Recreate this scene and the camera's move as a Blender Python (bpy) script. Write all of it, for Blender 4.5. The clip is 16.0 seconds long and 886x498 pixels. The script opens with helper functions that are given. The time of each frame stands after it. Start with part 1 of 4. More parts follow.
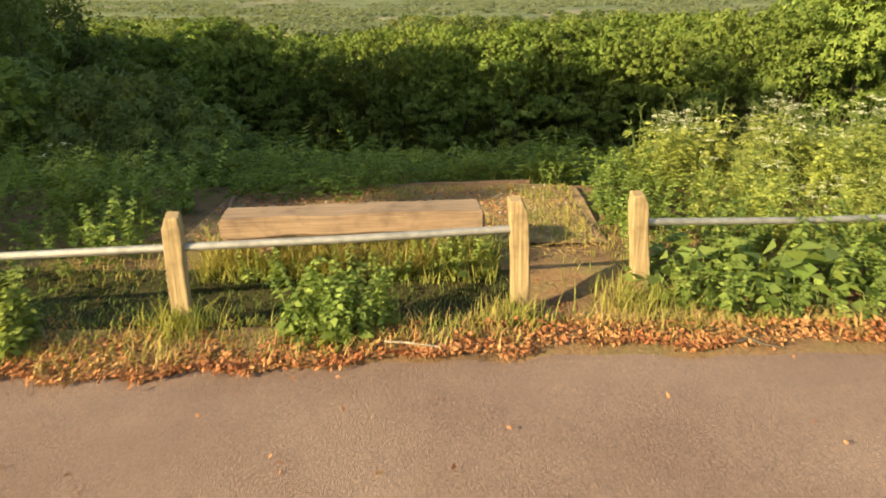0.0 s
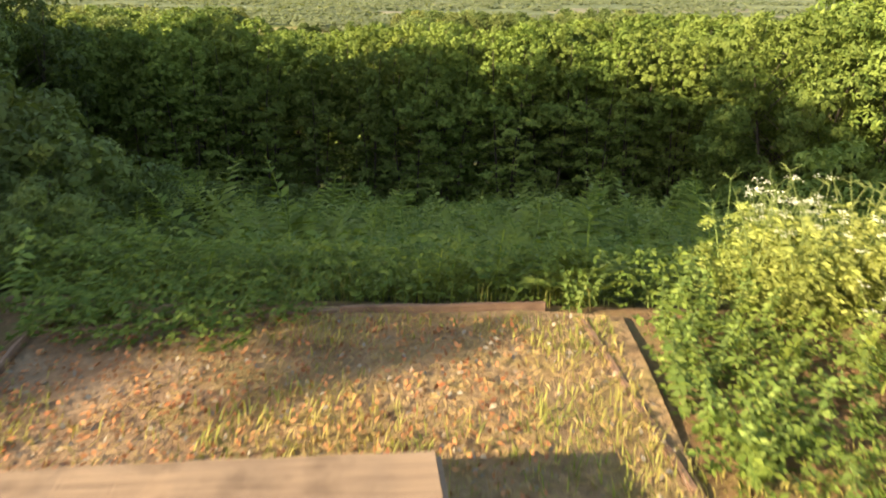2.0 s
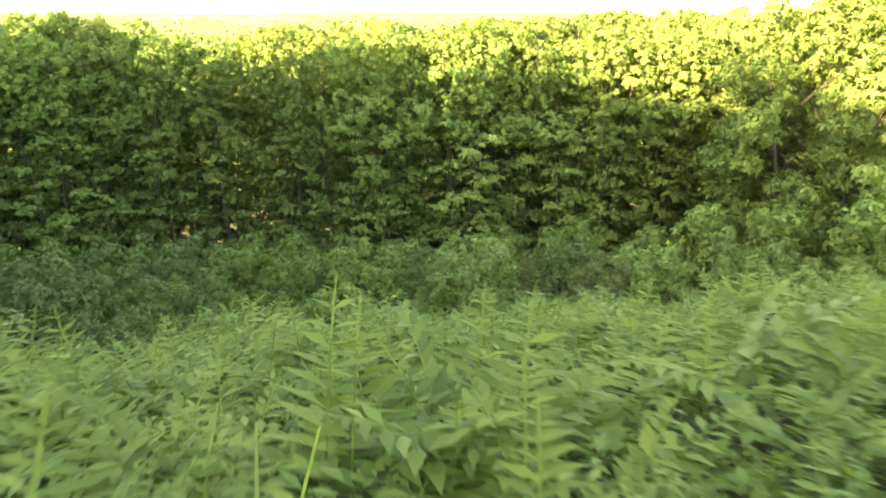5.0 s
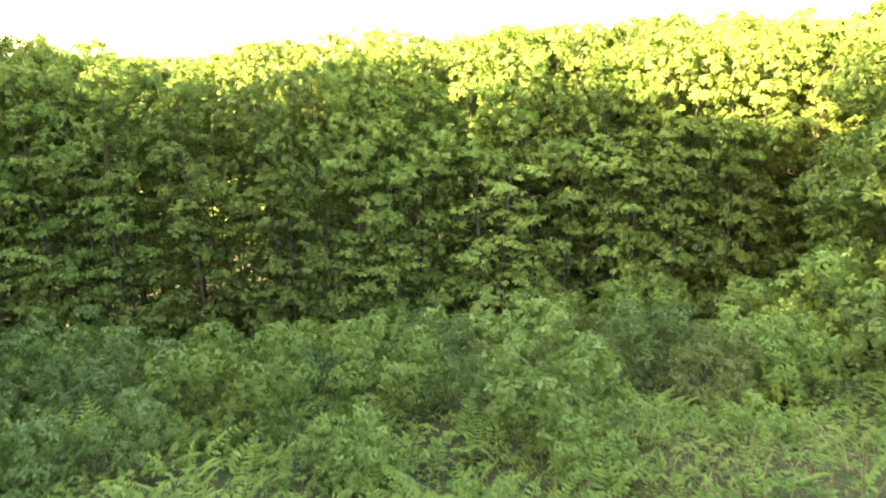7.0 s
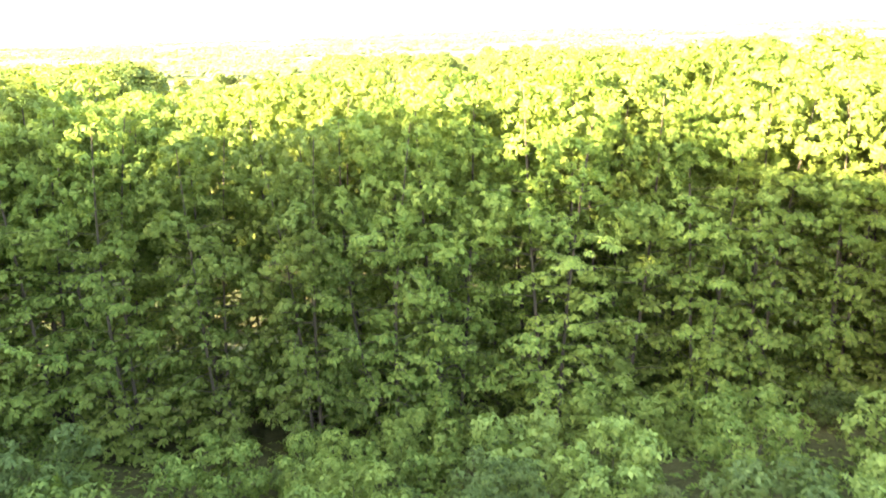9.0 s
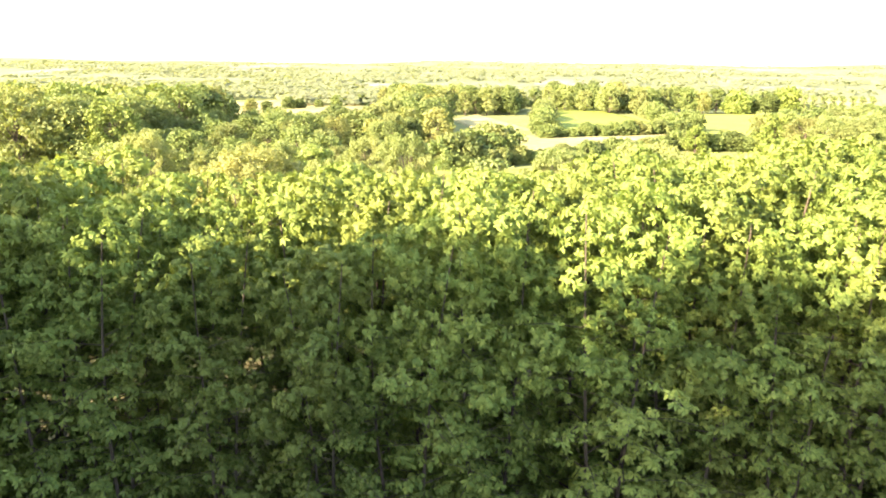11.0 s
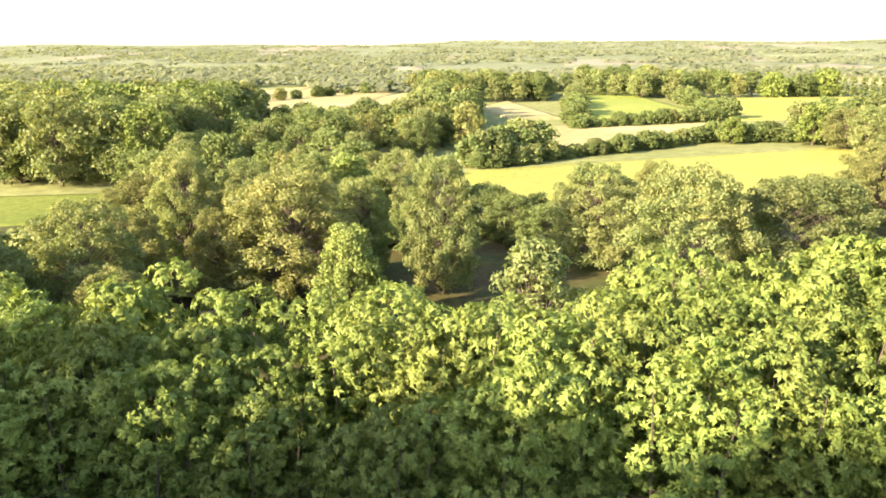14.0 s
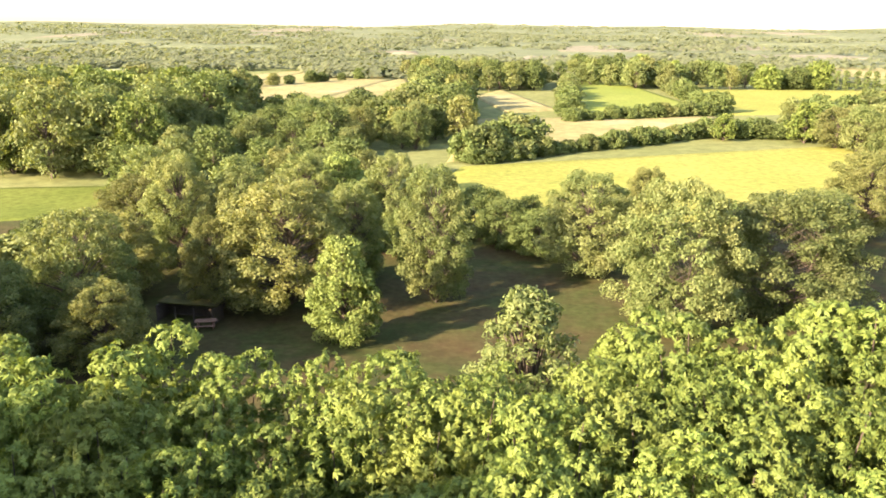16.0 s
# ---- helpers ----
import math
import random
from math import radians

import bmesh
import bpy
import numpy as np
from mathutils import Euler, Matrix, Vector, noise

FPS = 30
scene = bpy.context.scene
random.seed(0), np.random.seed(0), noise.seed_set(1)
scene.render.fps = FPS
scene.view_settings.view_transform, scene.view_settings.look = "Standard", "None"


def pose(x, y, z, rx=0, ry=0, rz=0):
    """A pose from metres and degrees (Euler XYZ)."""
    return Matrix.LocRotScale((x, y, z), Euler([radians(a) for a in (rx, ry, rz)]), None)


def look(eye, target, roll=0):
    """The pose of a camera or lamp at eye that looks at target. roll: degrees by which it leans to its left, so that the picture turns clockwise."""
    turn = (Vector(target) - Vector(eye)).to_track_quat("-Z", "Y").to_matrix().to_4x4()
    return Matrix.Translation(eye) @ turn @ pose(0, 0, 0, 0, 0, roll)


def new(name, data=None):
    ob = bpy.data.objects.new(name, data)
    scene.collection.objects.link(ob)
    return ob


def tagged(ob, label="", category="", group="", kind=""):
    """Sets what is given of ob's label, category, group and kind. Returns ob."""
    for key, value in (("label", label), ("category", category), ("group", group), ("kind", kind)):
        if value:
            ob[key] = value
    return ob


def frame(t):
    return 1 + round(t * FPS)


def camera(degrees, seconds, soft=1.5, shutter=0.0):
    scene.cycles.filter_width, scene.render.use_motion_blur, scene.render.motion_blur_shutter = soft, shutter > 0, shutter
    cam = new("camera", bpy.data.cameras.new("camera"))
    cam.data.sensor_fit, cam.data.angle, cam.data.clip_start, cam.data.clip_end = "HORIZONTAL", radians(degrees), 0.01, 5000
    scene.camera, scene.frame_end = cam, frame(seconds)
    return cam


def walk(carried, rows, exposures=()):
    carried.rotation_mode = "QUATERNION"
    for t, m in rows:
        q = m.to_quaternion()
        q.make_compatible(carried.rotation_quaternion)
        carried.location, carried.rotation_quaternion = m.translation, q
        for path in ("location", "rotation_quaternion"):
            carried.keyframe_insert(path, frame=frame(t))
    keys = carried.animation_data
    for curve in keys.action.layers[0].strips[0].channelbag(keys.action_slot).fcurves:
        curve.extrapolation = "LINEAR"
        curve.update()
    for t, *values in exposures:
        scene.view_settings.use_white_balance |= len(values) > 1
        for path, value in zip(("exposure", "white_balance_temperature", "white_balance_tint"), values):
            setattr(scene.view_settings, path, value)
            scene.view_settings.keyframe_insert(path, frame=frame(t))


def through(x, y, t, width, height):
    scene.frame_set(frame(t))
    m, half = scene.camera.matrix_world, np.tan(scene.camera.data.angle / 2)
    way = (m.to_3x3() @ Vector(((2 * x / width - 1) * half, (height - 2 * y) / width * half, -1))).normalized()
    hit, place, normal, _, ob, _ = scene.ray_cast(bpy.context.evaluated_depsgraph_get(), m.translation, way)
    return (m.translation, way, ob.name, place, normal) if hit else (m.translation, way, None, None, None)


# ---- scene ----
cam = camera(62.0, 16.0, soft=1.75, shutter=0.45)
PATH = [
    (0, (0.584, -0.689, 1.892), (0.525, 1.2, 1.236), -0.74),
    (0.5, (0.617, 0.038, 1.928), (0.546, 1.917, 1.246), -0.59),
    (1, (0.668, 0.959, 1.878), (0.592, 2.842, 1.21), -0.42),
    (1.5, (0.733, 1.794, 1.839), (0.657, 3.678, 1.173), 0.07),
    (2, (0.749, 2.545, 1.872), (0.691, 4.43, 1.205), 0.55),
    (2.5, (0.732, 3.374, 2.138), (0.7, 5.256, 1.462), 0.82),
    (3, (0.499, 4.308, 2.157), (0.508, 6.189, 1.477), 0.93),
    (3.5, (0.131, 5.243, 2.004), (0.191, 7.124, 1.328), 0.98),
    (4, (-0.272, 6.283, 1.724), (-0.153, 8.166, 1.059), 0.99),
    (4.2, (-0.416, 6.736, 1.589), (-0.277, 8.619, 0.929), 0.92),
    (6.3, (-1.099, 13.197, -0.449), (-0.875, 15.113, -0.977), -0.9),
    (6.5, (-1.013, 13.61, -0.431), (-0.802, 15.529, -0.956), -1.1),
    (7, (-1.167, 14.65, -0.198), (-0.969, 16.569, -0.726), -1.6),
    (7.5, (-1.146, 15.632, -0.095), (-0.974, 17.554, -0.621), -2.0),
    (8, (-1.161, 16.713, 0.289), (-1.014, 18.631, -0.26), -2.2),
    (8.5, (-1.271, 17.683, 0.722), (-1.135, 19.596, 0.157), -2.1),
    (8.7, (-1.318, 18.085, 0.942), (-1.185, 19.997, 0.372), -2.1),
    (10.8, (-0.848, 21.06, 2.684), (-0.864, 22.995, 2.179), 0.3),
    (11, (-0.874, 21.309, 2.851), (-0.9, 23.247, 2.355), 0.4),
    (11.5, (-0.919, 21.7, 3.402), (-0.97, 23.635, 2.9), 0.3),
    (12, (-1.012, 22.023, 4.03), (-1.084, 23.955, 3.516), 0.2),
    (12.5, (-1.152, 22.276, 4.619), (-1.238, 24.204, 4.093), 0.1),
    (13, (-1.278, 22.434, 5.267), (-1.378, 24.358, 4.731), -0.3),
    (13.5, (-1.395, 22.602, 5.822), (-1.5, 24.524, 5.28), -0.5),
    (14, (-1.529, 22.732, 6.388), (-1.633, 24.654, 5.842), -0.5),
    (14.5, (-1.583, 22.756, 6.995), (-1.686, 24.674, 6.438), -0.6),
    (15, (-1.624, 22.719, 7.645), (-1.719, 24.634, 7.076), -0.6),
    (15.5, (-1.641, 22.735, 8.232), (-1.729, 24.648, 7.656), -0.3),
    (16, (-1.663, 22.911, 8.856), (-1.744, 24.821, 8.268), 0.4),
]
EXPOSURE = [(0, 1.55, 8000, 9), (1, 1.53, 8000, 10), (2, 1.97, 7400, 14), (3, 2.95, 7600, 18), (4, 3.62, 7700, 16), (6.5, 4.12, 8200, 12), (8.5, 4.62, 8000, 11), (10.8, 3.72, 7200, 24), (11.5, 3.05, 7000, 27), (12.5, 2.94, 6900, 28), (14, 2.81, 6900, 29), (16, 2.65, 6900, 30)]
walk(cam, [(t, look(eye, target, roll)) for t, eye, target, roll in PATH], EXPOSURE)

# ---- world and sun ----
SUN_AZ = math.atan2(-0.78, -0.62)      # the sun stands behind and to the left, low
SUN_EL = radians(22)
world = bpy.data.worlds.new("sky")
scene.world = world
world.use_nodes = True
wn = world.node_tree
sky = wn.nodes.new("ShaderNodeTexSky")
sky.sky_type = "NISHITA"
sky.sun_disc = False
sky.sun_elevation = SUN_EL
sky.sun_rotation = SUN_AZ
sky.dust_density = 1.0
sky.air_density = 1.2
wn.nodes["Background"].inputs["Strength"].default_value = 0.115
wn.links.new(sky.outputs[0], wn.nodes["Background"].inputs["Color"])
sun_data = bpy.data.lights.new("sun", "SUN")
sun_data.energy = 5.0
sun_data.angle = radians(0.6)
sun_data.color = (1.0, 0.86, 0.62)
sun = new("sun", sun_data)
sun.matrix_world = look((-78, -62, 40.4), (0, 0, 0))

# ---- materials ----
def nodes_of(name):
    m = bpy.data.materials.new(name)
    m.use_nodes = True
    t = m.node_tree
    t.nodes.clear()
    out = t.nodes.new("ShaderNodeOutputMaterial")
    return m, t, out

def ramp(t, fac, stops):
    r = t.nodes.new("ShaderNodeValToRGB")
    el = r.color_ramp.elements
    while len(el) < len(stops):
        el.new(0.5)
    for e, (p, c) in zip(el, stops):
        e.position, e.color = p, (*c, 1)
    t.links.new(fac, r.inputs[0])
    return r.outputs[0]

def noise_of(t, scale, detail=4, rough=0.6, coords=None):
    n = t.nodes.new("ShaderNodeTexNoise")
    n.inputs["Scale"].default_value, n.inputs["Detail"].default_value, n.inputs["Roughness"].default_value = scale, detail, rough
    if coords is None:
        coords = t.nodes.new("ShaderNodeNewGeometry").outputs["Position"]
    t.links.new(coords, n.inputs["Vector"])
    return n.outputs[0]

def mix(t, fac, a, b, kind="MIX"):
    n = t.nodes.new("ShaderNodeMix")
    n.data_type, n.blend_type = "RGBA", kind
    for sock, v in ((n.inputs[0], fac), (n.inputs[6], a), (n.inputs[7], b)):
        if isinstance(v, (int, float)):
            sock.default_value = v
        elif isinstance(v, tuple):
            sock.default_value = (*v, 1)
        else:
            t.links.new(v, sock)
    return n.outputs[2]

def bump(t, height, strength, dist=0.02):
    b = t.nodes.new("ShaderNodeBump")
    b.inputs["Strength"].default_value, b.inputs["Distance"].default_value = strength, dist
    t.links.new(height, b.inputs["Height"])
    return b.outputs[0]

def principled(t, out, colour, rough, normal=None, metal=0.0, spec=0.5):
    p = t.nodes.new("ShaderNodeBsdfPrincipled")
    if isinstance(colour, tuple):
        p.inputs["Base Color"].default_value = (*colour, 1)
    else:
        t.links.new(colour, p.inputs["Base Color"])
    if isinstance(rough, (int, float)):
        p.inputs["Roughness"].default_value = rough
    else:
        t.links.new(rough, p.inputs["Roughness"])
    p.inputs["Metallic"].default_value = metal
    p.inputs["Specular IOR Level"].default_value = spec
    if normal is not None:
        t.links.new(normal, p.inputs["Normal"])
    t.links.new(p.outputs[0], out.inputs[0])
    return p

def surface(name, stops, scale, fine, rough=0.9, strength=0.4, dist=0.02, spec=0.3):
    """A rough surface: colours by a large noise, broken by a fine one, with relief."""
    m, t, out = nodes_of(name)
    big, small = noise_of(t, scale, 5), noise_of(t, fine, 6, 0.7)
    col = ramp(t, big, stops)
    col = mix(t, 0.55, col, ramp(t, small, [(0.3, (0.35, 0.35, 0.35)), (0.7, (1.35, 1.35, 1.35))]), "MULTIPLY")
    principled(t, out, col, rough, bump(t, small, strength, dist), spec=spec)
    return m

def foliage(name, dark, light, accent, through=0.35, rough=0.6, patch=0.35):
    """Leaves: the colour varies leaf by leaf, plant by plant and in patches; light shines partly through."""
    m, t, out = nodes_of(name)
    geo = t.nodes.new("ShaderNodeNewGeometry")
    info = t.nodes.new("ShaderNodeObjectInfo")
    col = mix(t, geo.outputs["Random Per Island"], dark, light)
    col = mix(t, ramp(t, noise_of(t, patch, 3), [(0.45, (0, 0, 0)), (0.7, (0.7, 0.7, 0.7))]), col, accent)
    hsv = t.nodes.new("ShaderNodeHueSaturation")
    val = t.nodes.new("ShaderNodeMapRange")
    val.inputs[3].default_value, val.inputs[4].default_value = 0.74, 1.24
    t.links.new(info.outputs["Random"], val.inputs[0])
    t.links.new(val.outputs[0], hsv.inputs["Value"])
    t.links.new(col, hsv.inputs["Color"])
    p = principled(t, out, hsv.outputs[0], rough, spec=0.13)
    tr = t.nodes.new("ShaderNodeBsdfTranslucent")
    t.links.new(mix(t, 1.0, hsv.outputs[0], (1.15, 1.1, 0.5), "MULTIPLY"), tr.inputs[0])
    ms = t.nodes.new("ShaderNodeMixShader")
    ms.inputs[0].default_value = through
    t.links.new(p.outputs[0], ms.inputs[1])
    t.links.new(tr.outputs[0], ms.inputs[2])
    t.links.new(ms.outputs[0], out.inputs[0])
    return m

def timber(name, dark, light, grain=(1.2, 30, 30)):
    m, t, out = nodes_of(name)
    tc = t.nodes.new("ShaderNodeTexCoord")
    mp = t.nodes.new("ShaderNodeMapping")
    mp.inputs["Scale"].default_value = grain
    t.links.new(tc.outputs["Object"], mp.inputs[0])
    g = noise_of(t, 2.0, 8, 0.65, mp.outputs[0])
    w = noise_of(t, 6.0, 4, 0.6, tc.outputs["Object"])
    col = ramp(t, g, [(0.3, dark), (0.7, light)])
    col = mix(t, ramp(t, w, [(0.5, (0, 0, 0)), (0.72, (0.6, 0.6, 0.6))]), col, tuple(c * 0.55 for c in dark))
    principled(t, out, col, 0.8, bump(t, g, 0.5, 0.01), spec=0.25)
    return m

M_ROAD = surface("asphalt", [(0.3, (0.175, 0.112, 0.082)), (0.7, (0.26, 0.178, 0.134))], 0.8, 70, 0.85, 0.9, 0.012)
M_VERGE = surface("verge_soil", [(0.3, (0.10, 0.06, 0.03)), (0.5, (0.22, 0.13, 0.06)), (0.7, (0.16, 0.14, 0.05))], 2.5, 40, 0.95, 0.7, 0.03)
M_PLOT = surface("dry_ground", [(0.3, (0.19, 0.115, 0.055)), (0.5, (0.37, 0.245, 0.125)), (0.62, (0.28, 0.2, 0.08)), (0.75, (0.40, 0.31, 0.14))], 3.2, 22, 0.95, 1.0, 0.05)
M_PLOT_BROWN = surface("brown_plot_soil", [(0.3, (0.15, 0.09, 0.05)), (0.5, (0.25, 0.16, 0.09)), (0.72, (0.36, 0.25, 0.15))], 3.0, 26, 0.95, 0.9, 0.03)
# near-black verge soil: the shade between rail and bench is in its colour
M_VERGE_SHADE = surface("shade_dark_verge_soil", [(0.3, (0.03, 0.028, 0.012)), (0.7, (0.06, 0.055, 0.022))], 2.0, 30, 0.95, 0.7, 0.03, 0.1)
M_SLOPE = surface("slope_soil", [(0.3, (0.05, 0.052, 0.02)), (0.7, (0.10, 0.088, 0.035))], 0.8, 8, 0.95, 0.8, 0.1, 0.05)
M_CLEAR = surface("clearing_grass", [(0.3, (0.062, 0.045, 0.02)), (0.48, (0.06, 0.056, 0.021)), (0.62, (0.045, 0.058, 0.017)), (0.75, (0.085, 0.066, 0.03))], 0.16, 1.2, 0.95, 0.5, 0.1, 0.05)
M_MEADOW = surface("meadow", [(0.3, (0.12, 0.145, 0.05)), (0.7, (0.17, 0.185, 0.07))], 0.02, 0.3, 0.95, 0.3, 0.2, 0.02)
M_FIELD = surface("field_bright_grass", [(0.3, (0.182, 0.202, 0.043)), (0.7, (0.236, 0.242, 0.06))], 0.03, 0.7, 0.95, 0.3, 0.1, 0.02)
M_FIELD_GREEN = surface("field_green_grass", [(0.3, (0.135, 0.178, 0.036)), (0.7, (0.18, 0.215, 0.048))], 0.03, 0.7, 0.95, 0.3, 0.1, 0.02)
# dimmed copy of the field grass; carries the left pasture's partial shade
M_PASTURE_DIM = surface("dimmed_pasture_grass", [(0.3, (0.088, 0.118, 0.024)), (0.7, (0.122, 0.148, 0.033))], 0.06, 0.9, 0.95, 0.4, 0.12, 0.02)
M_FIELD_PALE = surface("field_pale_hay", [(0.3, (0.18, 0.175, 0.07)), (0.6, (0.25, 0.23, 0.10)), (0.72, (0.3, 0.26, 0.15))], 0.02, 0.3, 0.95, 0.3, 0.1, 0.02)
# far field colours are greyed and paled: haze is painted into them
M_FIELD_FAR = surface("hazed_far_meadow", [(0.3, (0.11, 0.135, 0.07)), (0.7, (0.14, 0.16, 0.085))], 0.004, 0.05, 0.95, 0.2, 0.5, 0.02)
M_FIELD_FAR_PALE = surface("hazed_far_stubble", [(0.3, (0.15, 0.15, 0.098)), (0.7, (0.195, 0.185, 0.12))], 0.004, 0.05, 0.95, 0.2, 0.5, 0.02)
M_WOOD = timber("weathered_oak", (0.15, 0.098, 0.062), (0.295, 0.205, 0.13))
M_POST = timber("weathered_post", (0.15, 0.10, 0.048), (0.38, 0.285, 0.15), (30, 30, 1.2))
M_BOARD = timber("old_board", (0.12, 0.07, 0.045), (0.26, 0.16, 0.10))
M_BARK = timber("bark", (0.035, 0.028, 0.02), (0.10, 0.08, 0.055), (20, 20, 2))
M_BARK_PALE = timber("pale_bark", (0.16, 0.135, 0.10), (0.33, 0.29, 0.22), (20, 20, 2))
M_STEEL, _t, _o = nodes_of("galvanised_steel")
principled(_t, _o, ramp(_t, noise_of(_t, 14, 5), [(0.3, (0.20, 0.20, 0.18)), (0.7, (0.34, 0.33, 0.30))]), 0.6, bump(_t, noise_of(_t, 60, 3), 0.1, 0.002), 0.6)
M_CHESTNUT = foliage("chestnut_leaves", (0.083, 0.136, 0.029), (0.162, 0.217, 0.046), (0.192, 0.234, 0.052), 0.3)
M_BRACKEN = foliage("bracken_fronds", (0.095, 0.15, 0.026), (0.235, 0.30, 0.056), (0.27, 0.31, 0.06), 0.42, patch=0.8)
M_SHRUB = foliage("shrub_leaves", (0.072, 0.12, 0.024), (0.17, 0.225, 0.05), (0.19, 0.235, 0.052), 0.3)
M_OAK = foliage("oak_leaves", (0.09, 0.13, 0.042), (0.17, 0.208, 0.07), (0.195, 0.21, 0.075), 0.42, patch=0.12)
M_OLIVE = foliage("ochre_leaves", (0.105, 0.13, 0.042), (0.185, 0.205, 0.066), (0.205, 0.21, 0.07), 0.42)
M_MAPLE = foliage("maple_leaves", (0.10, 0.152, 0.036), (0.21, 0.275, 0.072), (0.215, 0.275, 0.072), 0.33)
# dark foliage; also paints shade into the verge grass and left-edge trees
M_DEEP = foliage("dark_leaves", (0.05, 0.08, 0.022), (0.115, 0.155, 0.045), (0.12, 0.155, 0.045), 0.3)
# light, low-contrast far leaves; the haze over distant woods is in this colour
M_FAR = foliage("hazed_far_leaves", (0.10, 0.125, 0.065), (0.145, 0.17, 0.09), (0.13, 0.15, 0.08), 0.5, patch=0.01)
M_COVER = foliage("low_weed_leaves", (0.065, 0.112, 0.022), (0.155, 0.205, 0.04), (0.18, 0.215, 0.045), 0.3)
M_NETTLE = foliage("nettle_leaves", (0.10, 0.165, 0.04), (0.22, 0.285, 0.075), (0.26, 0.31, 0.085), 0.4)
M_LACE = foliage("parsley_leaves", (0.20, 0.255, 0.06), (0.38, 0.42, 0.12), (0.42, 0.44, 0.13), 0.4)
M_STALK = foliage("green_stalks", (0.10, 0.15, 0.04), (0.17, 0.22, 0.07), (0.2, 0.22, 0.08), 0.2)
M_GRASS = foliage("verge_grass", (0.12, 0.15, 0.03), (0.27, 0.26, 0.07), (0.40, 0.29, 0.11), 0.35, 0.6, 1.5)
M_UMBEL = foliage("white_umbels", (0.6, 0.6, 0.45), (0.8, 0.8, 0.68), (0.7, 0.7, 0.5), 0.3)
M_STRAW = foliage("straw", (0.24, 0.15, 0.055), (0.48, 0.33, 0.14), (0.40, 0.31, 0.11), 0.2, 0.7, 2.0)
M_LITTER = foliage("dead_leaves", (0.18, 0.06, 0.025), (0.48, 0.20, 0.09), (0.52, 0.30, 0.13), 0.1, 0.7, 3.0)

# ---- ground ----
KNOT_Y = (-400, -60, 2.4, 3.1, 3.3, 3.5, 3.95, 4.2, 6.75, 7.1, 8.2, 12, 20, 28, 36, 50, 65, 80, 135, 225, 400, 700, 1200, 2500, 4000, 4900)
KNOT_Z = (3, 0.4, -0.03, -0.01, 0.03, -0.07, -0.08, 0.02, 0.0, -0.12, -0.5, -1.7, -4.4, -7.0, -9.4, -12.9, -15.3, -17, -19.3, -21.4, -25, -29, -32, -31, -24, -13)

def gz(x, y):
    """The ground's height."""
    x, y = np.asarray(x, float), np.asarray(y, float)
    z = np.interp(y, KNOT_Y, KNOT_Z)
    calm = np.clip((y - 7.5) / 10, 0, 1) * np.clip((90 - y) / 50, 0.0, 1) * np.clip((90 - np.abs(x)) / 50, 0, 1)
    z = z + calm * (0.18 * np.sin(0.9 * x + 0.5 * y) + 0.25 * np.sin(0.31 * x - 0.43 * y + 1))
    far = np.clip((y - 600) / 1200, 0, 1)
    z = z + far * (9 * np.sin(0.0021 * x + 0.7) * np.sin(0.0017 * y) + 6 * np.sin(0.0045 * x + 0.003 * y) + 0.004 * np.abs(x - 800) * (x > 800) * 0.4)
    return z

def quads(name, v, mat, faces=None):
    """A mesh object of loose quads v (n, 4, 3), or of vertices v and quad faces."""
    me = bpy.data.meshes.new(name)
    if faces is None:
        v = np.asarray(v, np.float32).reshape(-1, 3)
        faces = np.arange(len(v)).reshape(-1, 4)
    faces = np.asarray(faces, np.int32)
    me.vertices.add(len(v))
    me.vertices.foreach_set("co", np.asarray(v, np.float32).ravel())
    me.loops.add(faces.size)
    me.loops.foreach_set("vertex_index", faces.ravel())
    me.polygons.add(len(faces))
    me.polygons.foreach_set("loop_start", np.arange(0, faces.size, 4, dtype=np.int32))
    me.update(calc_edges=True)
    me.validate()
    for m in (mat if isinstance(mat, (list, tuple)) else [mat]):
        me.materials.append(m)
    return me

def sheet(xs, ys, zf):
    X, Y = np.meshgrid(xs, ys)
    v = np.stack([X, Y, zf(X, Y)], -1).reshape(-1, 3)
    n, k = len(xs), len(ys)
    a = (np.arange(k - 1)[:, None] * n + np.arange(n - 1)[None]).ravel()
    return v, np.stack([a, a + 1, a + n + 1, a + n], -1)

def smooth(me):
    me.polygons.foreach_set("use_smooth", np.ones(len(me.polygons), bool))
    return me

def spread(edge, step, limit, grow=1.12):
    out, p = [], edge
    while p < limit:
        out.append(p)
        step *= grow
        p += step
    return out + [limit]

side = spread(8.5, 0.4, 4900, 1.07)
xs = np.array([-q for q in reversed(side)] + list(np.arange(-8, 8.01, 0.25)) + side)
ys = np.array([-q for q in reversed(spread(2, 1, 400, 1.3))] + list(np.arange(-1.5, 12, 0.25)) + list(np.arange(12, 60, 1.0)) + spread(60, 1.5, 4900, 1.025))
gv, gf = sheet(xs, ys, gz)
ground_me = smooth(quads("ground", gv, [M_VERGE, M_SLOPE, M_CLEAR, M_MEADOW, M_VERGE_SHADE, M_FIELD_FAR], gf))
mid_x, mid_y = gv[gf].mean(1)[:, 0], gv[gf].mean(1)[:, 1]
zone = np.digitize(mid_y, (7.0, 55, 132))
# beyond this distance the ground takes the haze-greyed meadow colour
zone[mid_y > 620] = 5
# the strip between rail and bench gets the soil with painted shade
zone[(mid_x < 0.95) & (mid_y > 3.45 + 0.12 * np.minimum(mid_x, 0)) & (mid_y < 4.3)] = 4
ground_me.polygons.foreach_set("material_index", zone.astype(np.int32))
tagged(new("ground", ground_me), "sloping ground from the verge down to a wide plain", "ground", kind="structure")

